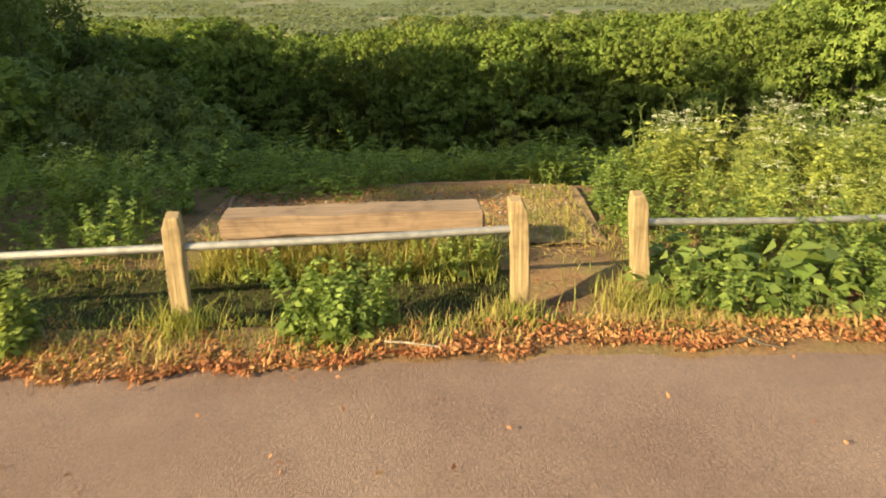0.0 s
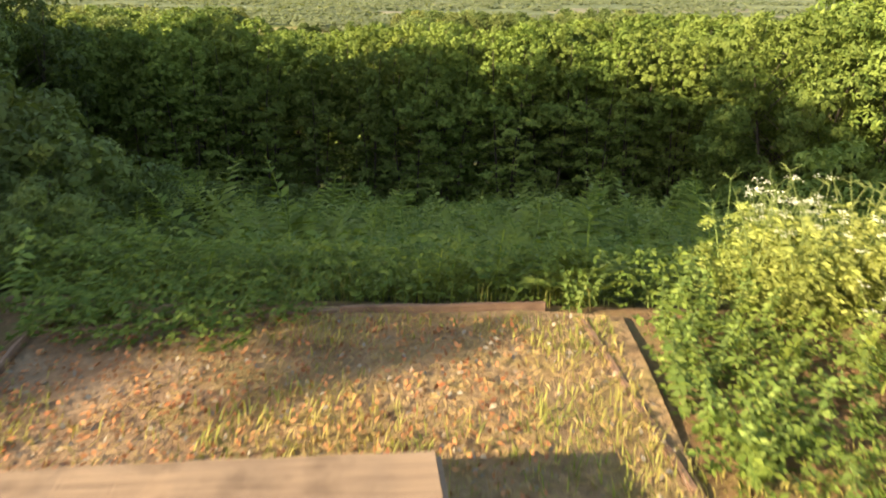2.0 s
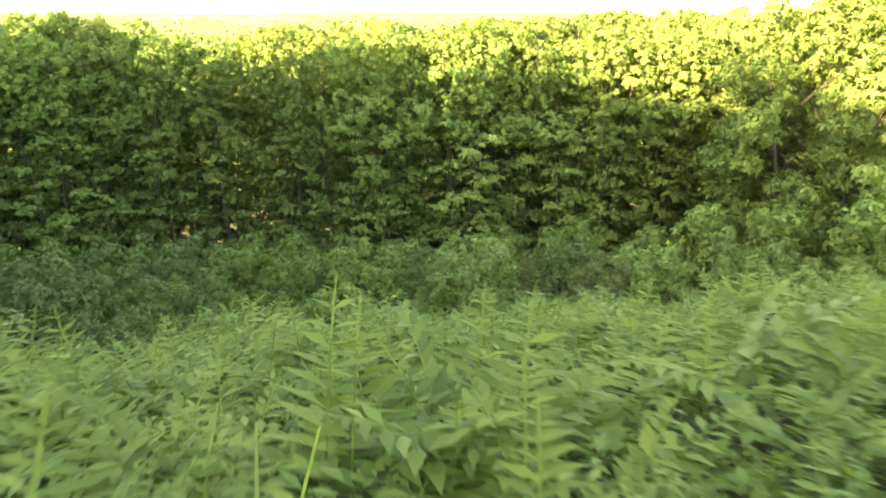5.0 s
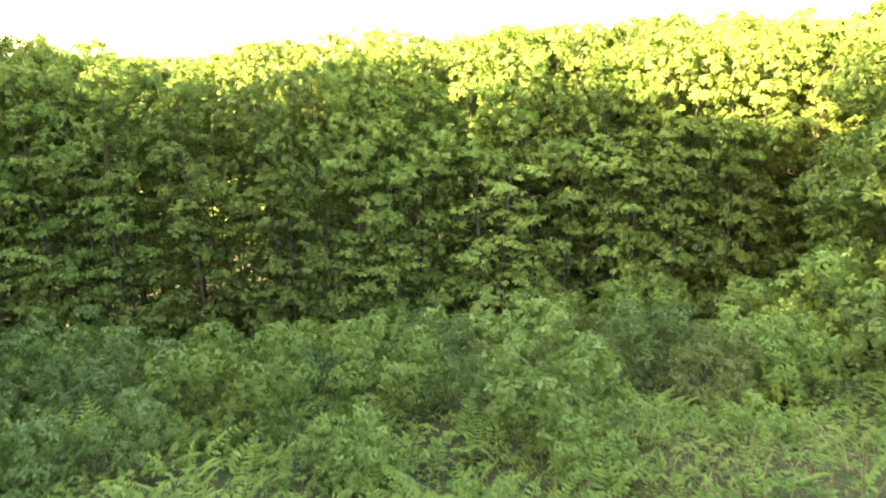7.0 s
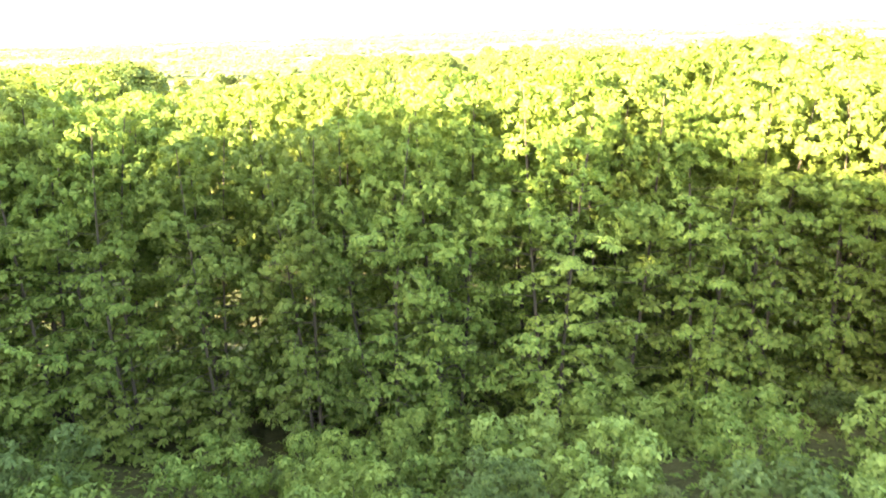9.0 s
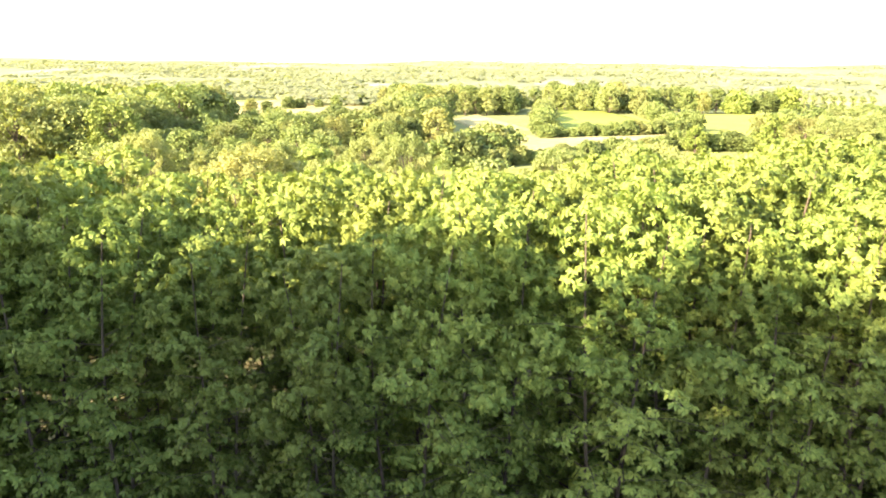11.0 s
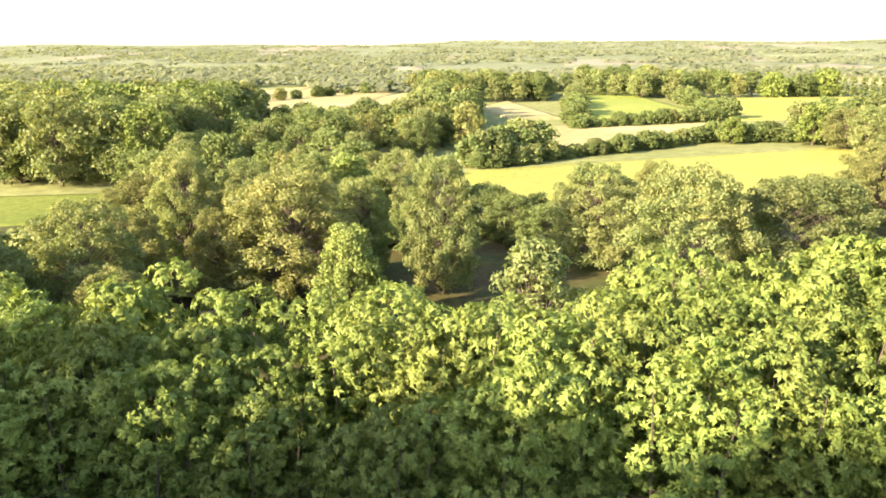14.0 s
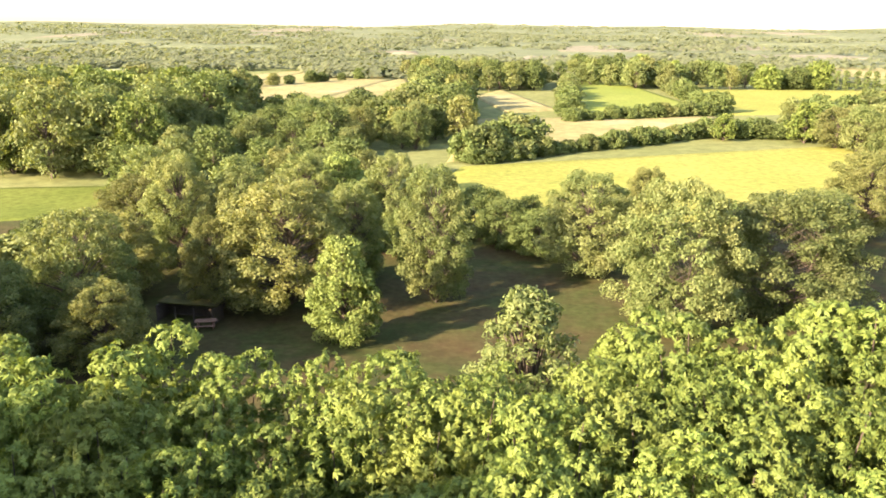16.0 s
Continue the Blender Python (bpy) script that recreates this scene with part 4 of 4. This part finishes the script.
docks = [dock_meshes() for _ in range(3)]
for x, y, s in ((1.86, 3.93, 1.2), (2.15, 3.72, 0.9), (2.4, 3.66, 1.0), (2.62, 3.58, 1.1), (2.85, 3.66, 1.0), (3.1, 3.55, 1.2), (3.35, 3.62, 1.0), (3.6, 3.6, 1.1), (2.3, 3.85, 1.4), (2.75, 3.8, 1.4), (3.2, 3.8, 1.3), (2.02, 4.0, 1.5), (2.2, 4.02, 1.7), (2.5, 3.95, 1.6), (2.65, 4.0, 1.8), (2.95, 3.95, 1.6), (3.1, 4.05, 1.8), (3.4, 3.95, 1.6), (3.7, 3.9, 1.6), (3.95, 3.85, 1.5), (4.2, 3.95, 1.6), (1.95, 4.2, 1.3), (-2.0, 2.95, 0.8), (-2.25, 2.98, 0.9), (-0.1, 3.12, 0.9), (-0.35, 3.15, 0.8), (0.62, 4.1, 0.8)):
    t, l_ = docks[int(rng.integers(3))]
    make_thing("dock_plant", (x, y, float(gz(x, y))), rng.uniform(0, 6.28), 0.68 * s, (("stem", t), ("foliage", l_)), "broad-leaved dock plant with upright green leaves", "weed", "docks on the verge")

def parsley_meshes(h):
    stem, um, lf = [], [], []
    u = np.linspace(0, 1, 5)
    for s in range(4):
        a = rng.uniform(0, 6.28)
        tip = np.array([math.cos(a), math.sin(a)]) * rng.uniform(0.08, 0.25)
        hh = h * rng.uniform(0.75, 1.05)
        line = np.stack([tip[0] * u ** 2, tip[1] * u ** 2, hh * u], -1)
        stem.append(tube(line, 0.006 * (1.1 - 0.75 * u), 4))
        for k in range(5):
            q = rng.uniform(0, 6.28)
            r = rng.uniform(0.03, 0.09)
            c = line[-1] + np.array([r * math.cos(q), r * math.sin(q), rng.uniform(0.03, 0.06)])
            stem.append(tube(np.array([line[-1], (line[-1] + c) / 2, c]), (0.002, 0.0018, 0.0015), 3))
            n_f = 9
            fp = c + rng.normal(0, 0.016, (n_f, 3)) * np.array([1, 1, 0.35])
            fd = rng.normal(0, 1, (n_f, 3)) * np.array([1, 1, 0.3])
            um.append(leaves(fp, fd, np.full(n_f, 0.013), np.full(n_f, 0.012), 0.05))
        for f in rng.uniform(0.08, 0.84, 12):
            p0 = np.array([np.interp(f, u, line[:, i]) for i in range(3)])
            a2 = rng.uniform(0, 6.28)
            d0 = np.array([math.cos(a2), math.sin(a2), 0.25])
            g = np.linspace(0.2, 1, 9)
            pts = p0 + d0 * (g * 0.26)[:, None] - np.array([0, 0, 0.14]) * (g ** 2)[:, None]
            for sgn in (1, -1):
                d = np.tile(sgn * np.array([-d0[1], d0[0], 0]) + 0.6 * d0, (9, 1)) + rng.normal(0, 0.25, (9, 3))
                L = 0.085 * (1.15 - g)
                lf.append(leaves(pts, d, L, 0.42 * L))
    return quads("parsley_stem", np.concatenate(stem), M_STALK), quads("parsley_leaf", np.concatenate(lf), M_LACE), quads("parsley_umbel", np.concatenate(um), M_UMBEL)

parsleys = [parsley_meshes(0.95) for _ in range(4)]
for cx, cy, rx_, ry_, count, lo, hi in ((3.4, 7.3, 0.75, 0.6, 30, 0.65, 0.98), (2.75, 7.0, 0.35, 0.6, 11, 0.6, 0.95), (4.0, 6.2, 0.8, 0.7, 30, 0.55, 0.92), (3.1, 5.9, 0.4, 0.5, 9, 0.45, 0.7), (3.1, 4.9, 0.8, 0.35, 16, 0.42, 0.68), (4.8, 5.2, 0.8, 0.8, 18, 0.55, 1.0), (4.6, 7.2, 0.6, 0.5, 8, 0.6, 0.95), (-3.2, 6.4, 0.6, 0.6, 4, 0.5, 0.7)):
    for _ in range(count):
        a, r = rng.uniform(0, 6.28), math.sqrt(rng.uniform(0, 1))
        x, y = cx + rx_ * r * math.cos(a), cy + ry_ * r * math.sin(a)
        s_, l_, u_ = parsleys[int(rng.integers(4))]
        plant = make_thing("cow_parsley", (x, y, float(gz(x, y))), rng.uniform(0, 6.28), rng.uniform(lo, hi), (("stem", s_), ("foliage", l_), ("blossom", u_)) if rng.uniform() < 0.35 else (("stem", s_), ("foliage", l_)), "tall cow parsley with lacy yellow-green leaves", "wildflower", "cow parsley by the lane")
        stalk = next(piece for piece in plant.children if piece.name.startswith("stem"))
        for piece in [piece for piece in plant.children if piece.name.startswith("blossom")]:
            piece.parent = stalk

# ---- trees of the clearing ----
rng = np.random.default_rng(71)
kinds = {
    "oak": (tree_meshes("oak", 12, 4.6, DOME, 1, 160, 0.66, 0.225, 1, 72, M_BARK, M_OAK, start=0.1, aspect=0.6, thick=0.6, reach=(0.55, 1.05)), "broad oak in full dull-green leaf"),
    "oak2": (tree_meshes("oak", 12, 5.2, DOME, 2, 190, 0.7, 0.235, 1, 70, M_BARK, M_OAK, start=0.04, aspect=0.6, thick=0.6, reach=(0.55, 1.05)), "large rounded oak with foliage down to the grass"),
    "olive": (tree_meshes("olive", 12, 4.6, DOME, 1, 160, 0.66, 0.225, 1, 72, M_BARK, M_OLIVE, start=0.12, aspect=0.6, thick=0.6, reach=(0.55, 1.05)), "broad tree with ochre-green young leaves"),
    "maple": (tree_meshes("maple", 9.4, 3.3, TAPER, 1, 130, 0.58, 0.27, 1, 66, M_BARK, M_MAPLE, start=0.05, aspect=0.6, thick=0.6, reach=(0.55, 1.1)), "bright green maple standing in the clearing"),
    "deep": (tree_meshes("deep", 8, 4.4, DOME, 3, 90, 0.75, 0.27, 1, 48, M_BARK, M_DEEP, start=0.06, aspect=0.6, reach=(0.5, 1.05)), "low dark thorn tree in shade"),
    "ash": (tree_meshes("ash", 11.5, 3.6, SPIRE, 1, 170, 0.36, 0.2, 4, 30, M_BARK, M_OAK, start=0.12, aspect=0.4, reach=(0.45, 1.15)), "ash with a ragged pointed top behind the belt"),
}
REF = {"oak": (12, 4.6), "oak2": (12, 5.2), "olive": (12, 4.6), "maple": (9.4, 3.3), "deep": (8, 4.4), "ash": (11.5, 3.6)}
CLEARING = (("maple", -12.2, 79.5, 9.4, 2.9), ("oak", -33.2, 77.5, 11.6, 4.6), ("olive", -40, 103, 10.5, 5.1), ("oak", -33.4, 99, 13.6, 4.0), ("olive", -25.4, 86.5, 9.6, 3.1),
            ("olive", -19.4, 88, 12.9, 6.4), ("maple", -20.7, 125, 10.2, 4.4), ("oak", -11.8, 112, 12.4, 4.2), ("oak", -5.2, 90.5, 14.2, 3.8), ("deep", 2.3, 113, 6.3, 3.8),
            ("oak", 11.0, 101.5, 12.0, 5.2), ("olive", 19.7, 113, 10.9, 3.2), ("oak2", 16.3, 85, 13.8, 5.6), ("oak2", 27.6, 89.5, 12.2, 6.9), ("olive", 51.0, 122, 12.4, 5.6), ("ash", 0.4, 49.2, 12.9, 4.4),
            ("oak", -36.5, 70, 9.7, 4.2), ("deep", -46.7, 96, 6.8, 4.4), ("deep", -15.6, 112, 8.6, 4.6), ("deep", -0.9, 118, 7, 3.8), ("olive", -28.8, 72, 7.4, 3.4), ("deep", 6.5, 110, 5.6, 4.2), ("oak", -24, 118, 11.5, 4.4), ("oak", -14.0, 97, 11.0, 3.6), ("deep", -9.0, 106, 6.5, 3.6), ("olive", -36, 90, 9.0, 4.0), ("oak", -47, 84, 8, 4.2), ("deep", -41, 74, 7, 4.2), ("deep", 14.5, 118, 6.5, 4.2), ("oak", 40, 110, 9.0, 4.4), ("deep", 30, 112, 6.5, 4.4), ("oak", -27.5, 101, 12.0, 4.0))
for kind, x, y, h, r in CLEARING:
    (t, c), words = kinds[kind]
    h0, r0 = REF[kind]
    make_thing(kind.rstrip("2") + "_tree" if kind != "deep" else "thorn_tree", (x, y, float(gz(x, y))), rng.uniform(0, 6.28), (r / r0, r / r0, h / h0), (("trunk", t), ("crown", c)), words, "tree")
# ---- shelter in the clearing ----
shelter = new("field_shelter")
shelter.matrix_world = Matrix.Translation((-27.2, 84.0, float(gz(-27.2, 84.0)))) @ Matrix.Rotation(radians(-8), 4, "Z")
tagged(shelter, "low dark timber field shelter, open at the front", "shelter")
for nm, size, at in (("roof", (5.8, 1.7, 0.12), (0, 0.5, 1.62)), ("back_wall", (5.4, 0.12, 1.55), (0, 1.1, 0.775)), ("side_wall", (0.12, 2.0, 1.55), (-2.7, 0.1, 0.775)), ("side_wall", (0.12, 2.0, 1.55), (2.7, 0.1, 0.775)), ("post", (0.14, 0.14, 1.55), (-0.9, -0.85, 0.775)), ("post", (0.14, 0.14, 1.55), (0.9, -0.85, 0.775))):
    part(nm, box_mesh(nm, size, M_CLEAR if nm == "roof" else M_BARK, 0.02), shelter).location = at
table = new("picnic_table")
table.matrix_world = Matrix.Translation((-25.0, 82.0, float(gz(-25.0, 82.0)))) @ Matrix.Rotation(radians(10), 4, "Z")
tagged(table, "grey timber picnic table on the worn grass", "table")
for nm, size, at in (("tabletop", (1.8, 0.75, 0.06), (0, 0, 0.74)), ("seat", (1.8, 0.25, 0.05), (0, 0.65, 0.45)), ("seat", (1.8, 0.25, 0.05), (0, -0.65, 0.45)), ("leg", (0.1, 1.3, 0.1), (-0.65, 0, 0.38)), ("leg", (0.1, 1.3, 0.1), (0.65, 0, 0.38)), ("leg", (0.1, 0.1, 0.76), (-0.65, 0.3, 0.36)), ("leg", (0.1, 0.1, 0.76), (0.65, -0.3, 0.36)), ("leg", (0.1, 0.1, 0.76), (-0.65, -0.3, 0.36)), ("leg", (0.1, 0.1, 0.76), (0.65, 0.3, 0.36))):
    part(nm, box_mesh(nm, size, M_BOARD, 0.01), table).location = at

# ---- fields ----
rng = np.random.default_rng(81)
def field(name, corners, mat, lift, label):
    (a, b, c, d) = [np.array(p, float) for p in corners]
    e = np.concatenate([[-0.02], np.linspace(0, 1, 14), [1.02]])
    n = len(e)
    u, v = np.meshgrid(e, e)
    lift = np.where((u < 0) | (u > 1) | (v < 0) | (v > 1), -0.5, lift)
    p = (1 - v)[..., None] * ((1 - u)[..., None] * a + u[..., None] * b) + v[..., None] * ((1 - u)[..., None] * d + u[..., None] * c)
    vv = np.concatenate([p, (gz(p[..., 0], p[..., 1]) + lift)[..., None]], -1).reshape(-1, 3)
    q = (np.arange(n - 1)[:, None] * n + np.arange(n - 1)[None]).ravel()
    tagged(new(name, smooth(quads(name, vv, mat, np.stack([q, q + 1, q + n + 1, q + n], -1)))), label, "field", kind="structure")

field("field", ((-13, 127), (60, 132), (103, 222), (-4, 176)), M_FIELD, 0.25, "sunlit yellow-green hay meadow")
field("field", ((-7, 184), (64, 236), (83, 290), (0, 272)), M_FIELD_PALE, 0.50, "pale mown field with worn tracks")
field("field", ((34, 312), (88, 306), (88, 472), (55, 504)), M_FIELD_GREEN, 0.55, "bright green pasture among hedges")
field("field", ((84, 297), (200, 331), (264, 444), (101, 434)), M_FIELD, 0.55, "wide bright pasture beyond the hedge")
field("field", ((-80, 118), (-50, 129), (-63, 150), (-96, 144)), M_PASTURE_DIM, 0.16, "green pasture in front of the wood")
field("field", ((-137, 367), (-72, 309), (-49, 558), (-117, 654)), M_FIELD_PALE, 0.70, "pale straw-coloured field on a rise")
field("field", ((-190, 420), (-140, 370), (-120, 640), (-150, 540)), M_FIELD_PALE, 0.65, "pale dry field by the wood")
field("field", ((-254, 443), (-182, 467), (-198, 572), (-267, 490)), M_FIELD, 0.70, "yellowish meadow behind the wood")
field("field", ((-68, 255), (-18, 284), (-47, 513), (-71, 400)), M_FIELD_PALE, 0.60, "dry tan field with scattered bushes")
field("field", ((-2, 373), (10, 296), (29, 311), (12, 419)), M_FIELD_PALE, 0.60, "narrow tan field strip")
field("field", ((215, 618), (307, 568), (387, 712), (271, 773)), M_FIELD_PALE, 0.6, "pale stubble field far off")
for i in range(80):
    d = rng.uniform(620, 3400)
    a = rng.uniform(-0.62, 0.62)
    cx, cy = d * math.sin(a), d * math.cos(a)
    w, h = rng.uniform(30, 110) * (d / 1200) ** 0.4, rng.uniform(40, 130) * (d / 1000)
    k = rng.uniform(-0.3, 0.3)
    field("field", ((cx - w, cy - h * (1 + k)), (cx + w, cy - h), (cx + w * 0.9, cy + h * (1 + k)), (cx - w * 0.8, cy + h)), (M_FIELD_FAR, M_FIELD_FAR_PALE, M_FIELD_FAR)[i % 3], 0.8 + 0.01 * i, ("distant sunlit meadow", "distant stubble field, paled for haze", "distant green pasture")[i % 3])

# ---- woods and hedges further off ----
rng = np.random.default_rng(91)
LEAF_MATS = (M_OAK, M_DEEP, M_OAK, M_SHRUB, M_OLIVE)
wood_kinds = [tree_meshes("wood_tree", 11, 4.2, DOME, 1, 46, 1.1, 0.42, 1, 15, M_BARK, m, start=0.12, aspect=0.65, reach=(0.5, 1.0)) for m in LEAF_MATS]
rear_kinds = [tree_meshes("wood_tree", 11, 4.2, DOME, 1, 26, 1.4, 0.75, 1, 6.0, M_BARK, m, start=0.15, aspect=0.65) for m in LEAF_MATS]
hedge_kinds = [tree_meshes("hedge", 11, 6.5, DOME, 2, 26, 2.1, 1.15, 1, 2.8, M_BARK, m, start=0.06, aspect=0.65) for m in LEAF_MATS]
poplar = tree_meshes("poplar", 11, 1.5, COLUMN, 1, 16, 0.9, 0.8, 1, 7, M_BARK, M_DEEP, start=0.05, aspect=0.6)
# unseen tall trees by the lane, sunward of the slope, added for its shade
for x, y, h, kind in ((-21, 0.8, 15.6, "oak2"), (-21.5, 5.5, 16, "oak"), (-22.8, 8.2, 15.6, "oak2"), (-24.5, 11, 16.1, "oak2"), (-27.5, 15.5, 16.4, "oak2"), (-31, 20.5, 15.7, "oak2"), (-35, 24, 15.6, "oak2"), (-22.8, 18.5, 14.4, "oak2"), (-25.5, 29.5, 13.2, "oak2"),
                      (-30, 4, 16, "oak"), (-33, 9, 16.1, "oak2"), (-37, 14, 16.3, "oak"), (-49, 60, 15, "oak"), (-56, 68, 16, "oak2"), (-46, 76, 8.5, "oak"), (-66, 84, 14, "oak"), (-43, 86, 7.5, "oak2"), (-40, 66, 11, "oak"), (-38, 58, 11, "oak2")):
    t, cr = wood_kinds[2 if kind == "oak" else 0]
    make_thing("oak_tree", (x, y, float(gz(x, y))), 0.7 * h, (1.15, 1.15, h / 11), (("trunk", t), ("crown", cr)), "tall oak that shades the ground beside it", "tree")

# unseen too; position and crown height are set to shape the plot's shade
tall_oak = tree_meshes("tall_oak", 17, 4.4, ROUND, 1, 40, 1.5, 0.8, 1, 5.6, M_BARK, M_OAK, start=0.36, aspect=0.65)
for x, y, s in ((-18.25, -2.5, 1.0), (-22.85, -6.3, 1.18), (-27.75, -10.0, 1.2)):
    make_thing("oak_tree", (x, y, float(gz(x, y))), 0.4, (1, 1, s), (("trunk", tall_oak[0]), ("crown", tall_oak[1])), "tall oak with a bare trunk and high crown by the lane", "tree")
rng = np.random.default_rng(95)
WORDS = ("oak in a wood, dull green", "dark green wood tree", "wood tree in full leaf", "fresh green wood tree", "wood tree with ochre leaves")

def wood_tree(x, y, h, pick=None, name="wood_tree"):
    i = int(rng.choice(5, p=(0.26, 0.42, 0.2, 0.04, 0.08))) if pick is None else pick
    t, c = (hedge_kinds if name == "hedge_tree" else wood_kinds if y < 215 else rear_kinds)[i]
    s = h / 11
    w = s * rng.uniform(0.9, 1.25)
    make_thing(name, (x, y, float(gz(x, y))), rng.uniform(0, 6.28), (w, w, s), (("trunk", t), ("crown", c)), WORDS[i], "tree", "trees of the woods")

def fill(corners, step, lo, hi):
    (a, b, c, d) = [np.array(p, float) for p in corners]
    nu = max(1, int((np.linalg.norm(b - a) + np.linalg.norm(c - d)) / 2 / step))
    nv = max(1, int((np.linalg.norm(d - a) + np.linalg.norm(c - b)) / 2 / step))
    for i in range(nu):
        for j in range(nv):
            u, v = (i + rng.uniform(0.1, 0.9)) / nu, (j + rng.uniform(0.1, 0.9)) / nv
            p = (1 - v) * ((1 - u) * a + u * b) + v * ((1 - u) * d + u * c)
            wood_tree(p[0], p[1], rng.uniform(lo, hi))

fill(((-92, 150), (-62, 160), (-75, 290), (-180, 290)), 10, 13, 18)
fill(((-62, 160), (-14, 196), (-22, 262), (-78, 250)), 9, 8, 12)
fill(((80, 236), (92, 190), (150, 210), (150, 300)), 9.5, 9, 12)
fill(((-24, 205), (-4, 215), (-4, 330), (-30, 420)), 12, 9, 14)
fill(((45, 480), (95, 420), (170, 450), (80, 560)), 15, 12, 17)
fill(((-30, 400), (35, 415), (45, 470), (-50, 520)), 14, 11, 16)
fill(((-60, 126), (-16, 128), (-18, 158), (-64, 158)), 8.5, 8, 11)
fill(((-8, 128), (8, 120), (10, 130), (-10, 140)), 6, 4, 7)
for x0, y0, x1, y1, k, h in ((-2, 180, 62, 232, 26, 3.8), (62, 232, 88, 232, 10, 4.5), (28, 268, 84, 294, 18, 4.5), (30, 275, 52, 470, 16, 7), (152, 440, 190, 450, 8, 12), (88, 300, 100, 430, 12, 7), (-120, 420, -60, 520, 9, 6), (-4, 182, 12, 200, 6, 8)):
    for i in range(k):
        f = (i + rng.uniform(0, 0.8)) / k
        wood_tree(x0 + (x1 - x0) * f, y0 + (y1 - y0) * f + rng.uniform(-1.5, 1.5), h * rng.uniform(0.75, 1.3), 1 if rng.uniform() < 0.45 else None, "hedge_tree")
wood_tree(65.5, 226, 7.5, 3, "field_tree")
for i in range(10):
    make_thing("poplar_tree", (186 + 4.2 * i, 447 - 2.2 * i, float(gz(186 + 4.2 * i, 447 - 2.2 * i))), rng.uniform(0, 6.28), 1.05, (("trunk", poplar[0]), ("crown", poplar[1])), "slim dark poplar in a row", "tree", "row of poplars")

fq = []
cand_a, cand_d = rng.uniform(-0.68, 0.68, 9000), 500 * np.exp(rng.uniform(0, 2.28, 9000))
cxs, cys = cand_d * np.sin(cand_a), cand_d * np.cos(cand_a)
mask = np.array([noise.noise((x * 0.0052, y * 0.0036, 3.3)) + 0.5 * noise.noise((x * 0.016, y * 0.009, 7.1)) for x, y in zip(cxs, cys)])
hold = mask > -0.02
for x, y in zip(cxs[hold][:5000], cys[hold][:5000]):
    big = 1 + (y - 430) / 1800
    m = 26 if y < 800 else 12
    o = unit(rng.normal(0, 1, (m, 3)) * np.array([1, 1, 0.8]) + np.array([0, 0, 0.35]))
    o[:, 2] = np.abs(o[:, 2])
    c = np.array([x, y, float(gz(x, y)) + 2.0]) + o * np.array([9.0 * big, 6.0 * big, 5.0]) * rng.uniform(0.7, 1.1, (m, 1))
    # quads lean skyward so the far woods look as flat as in haze
    nrm = unit(0.4 * o + np.array([-0.2, -0.2, 1.0]) + rng.normal(0, 0.3, o.shape))
    t1 = unit(np.cross(nrm, rng.normal(0, 1, o.shape)))
    t2 = np.cross(nrm, t1)
    L = rng.uniform(1.4, 2.4, (m, 1)) * (1 if y < 800 else 1.5) * big ** 0.7
    fq.append(np.stack([c - L * t1, c - 0.7 * L * t2, c + L * t1, c + 0.7 * L * t2], 1))
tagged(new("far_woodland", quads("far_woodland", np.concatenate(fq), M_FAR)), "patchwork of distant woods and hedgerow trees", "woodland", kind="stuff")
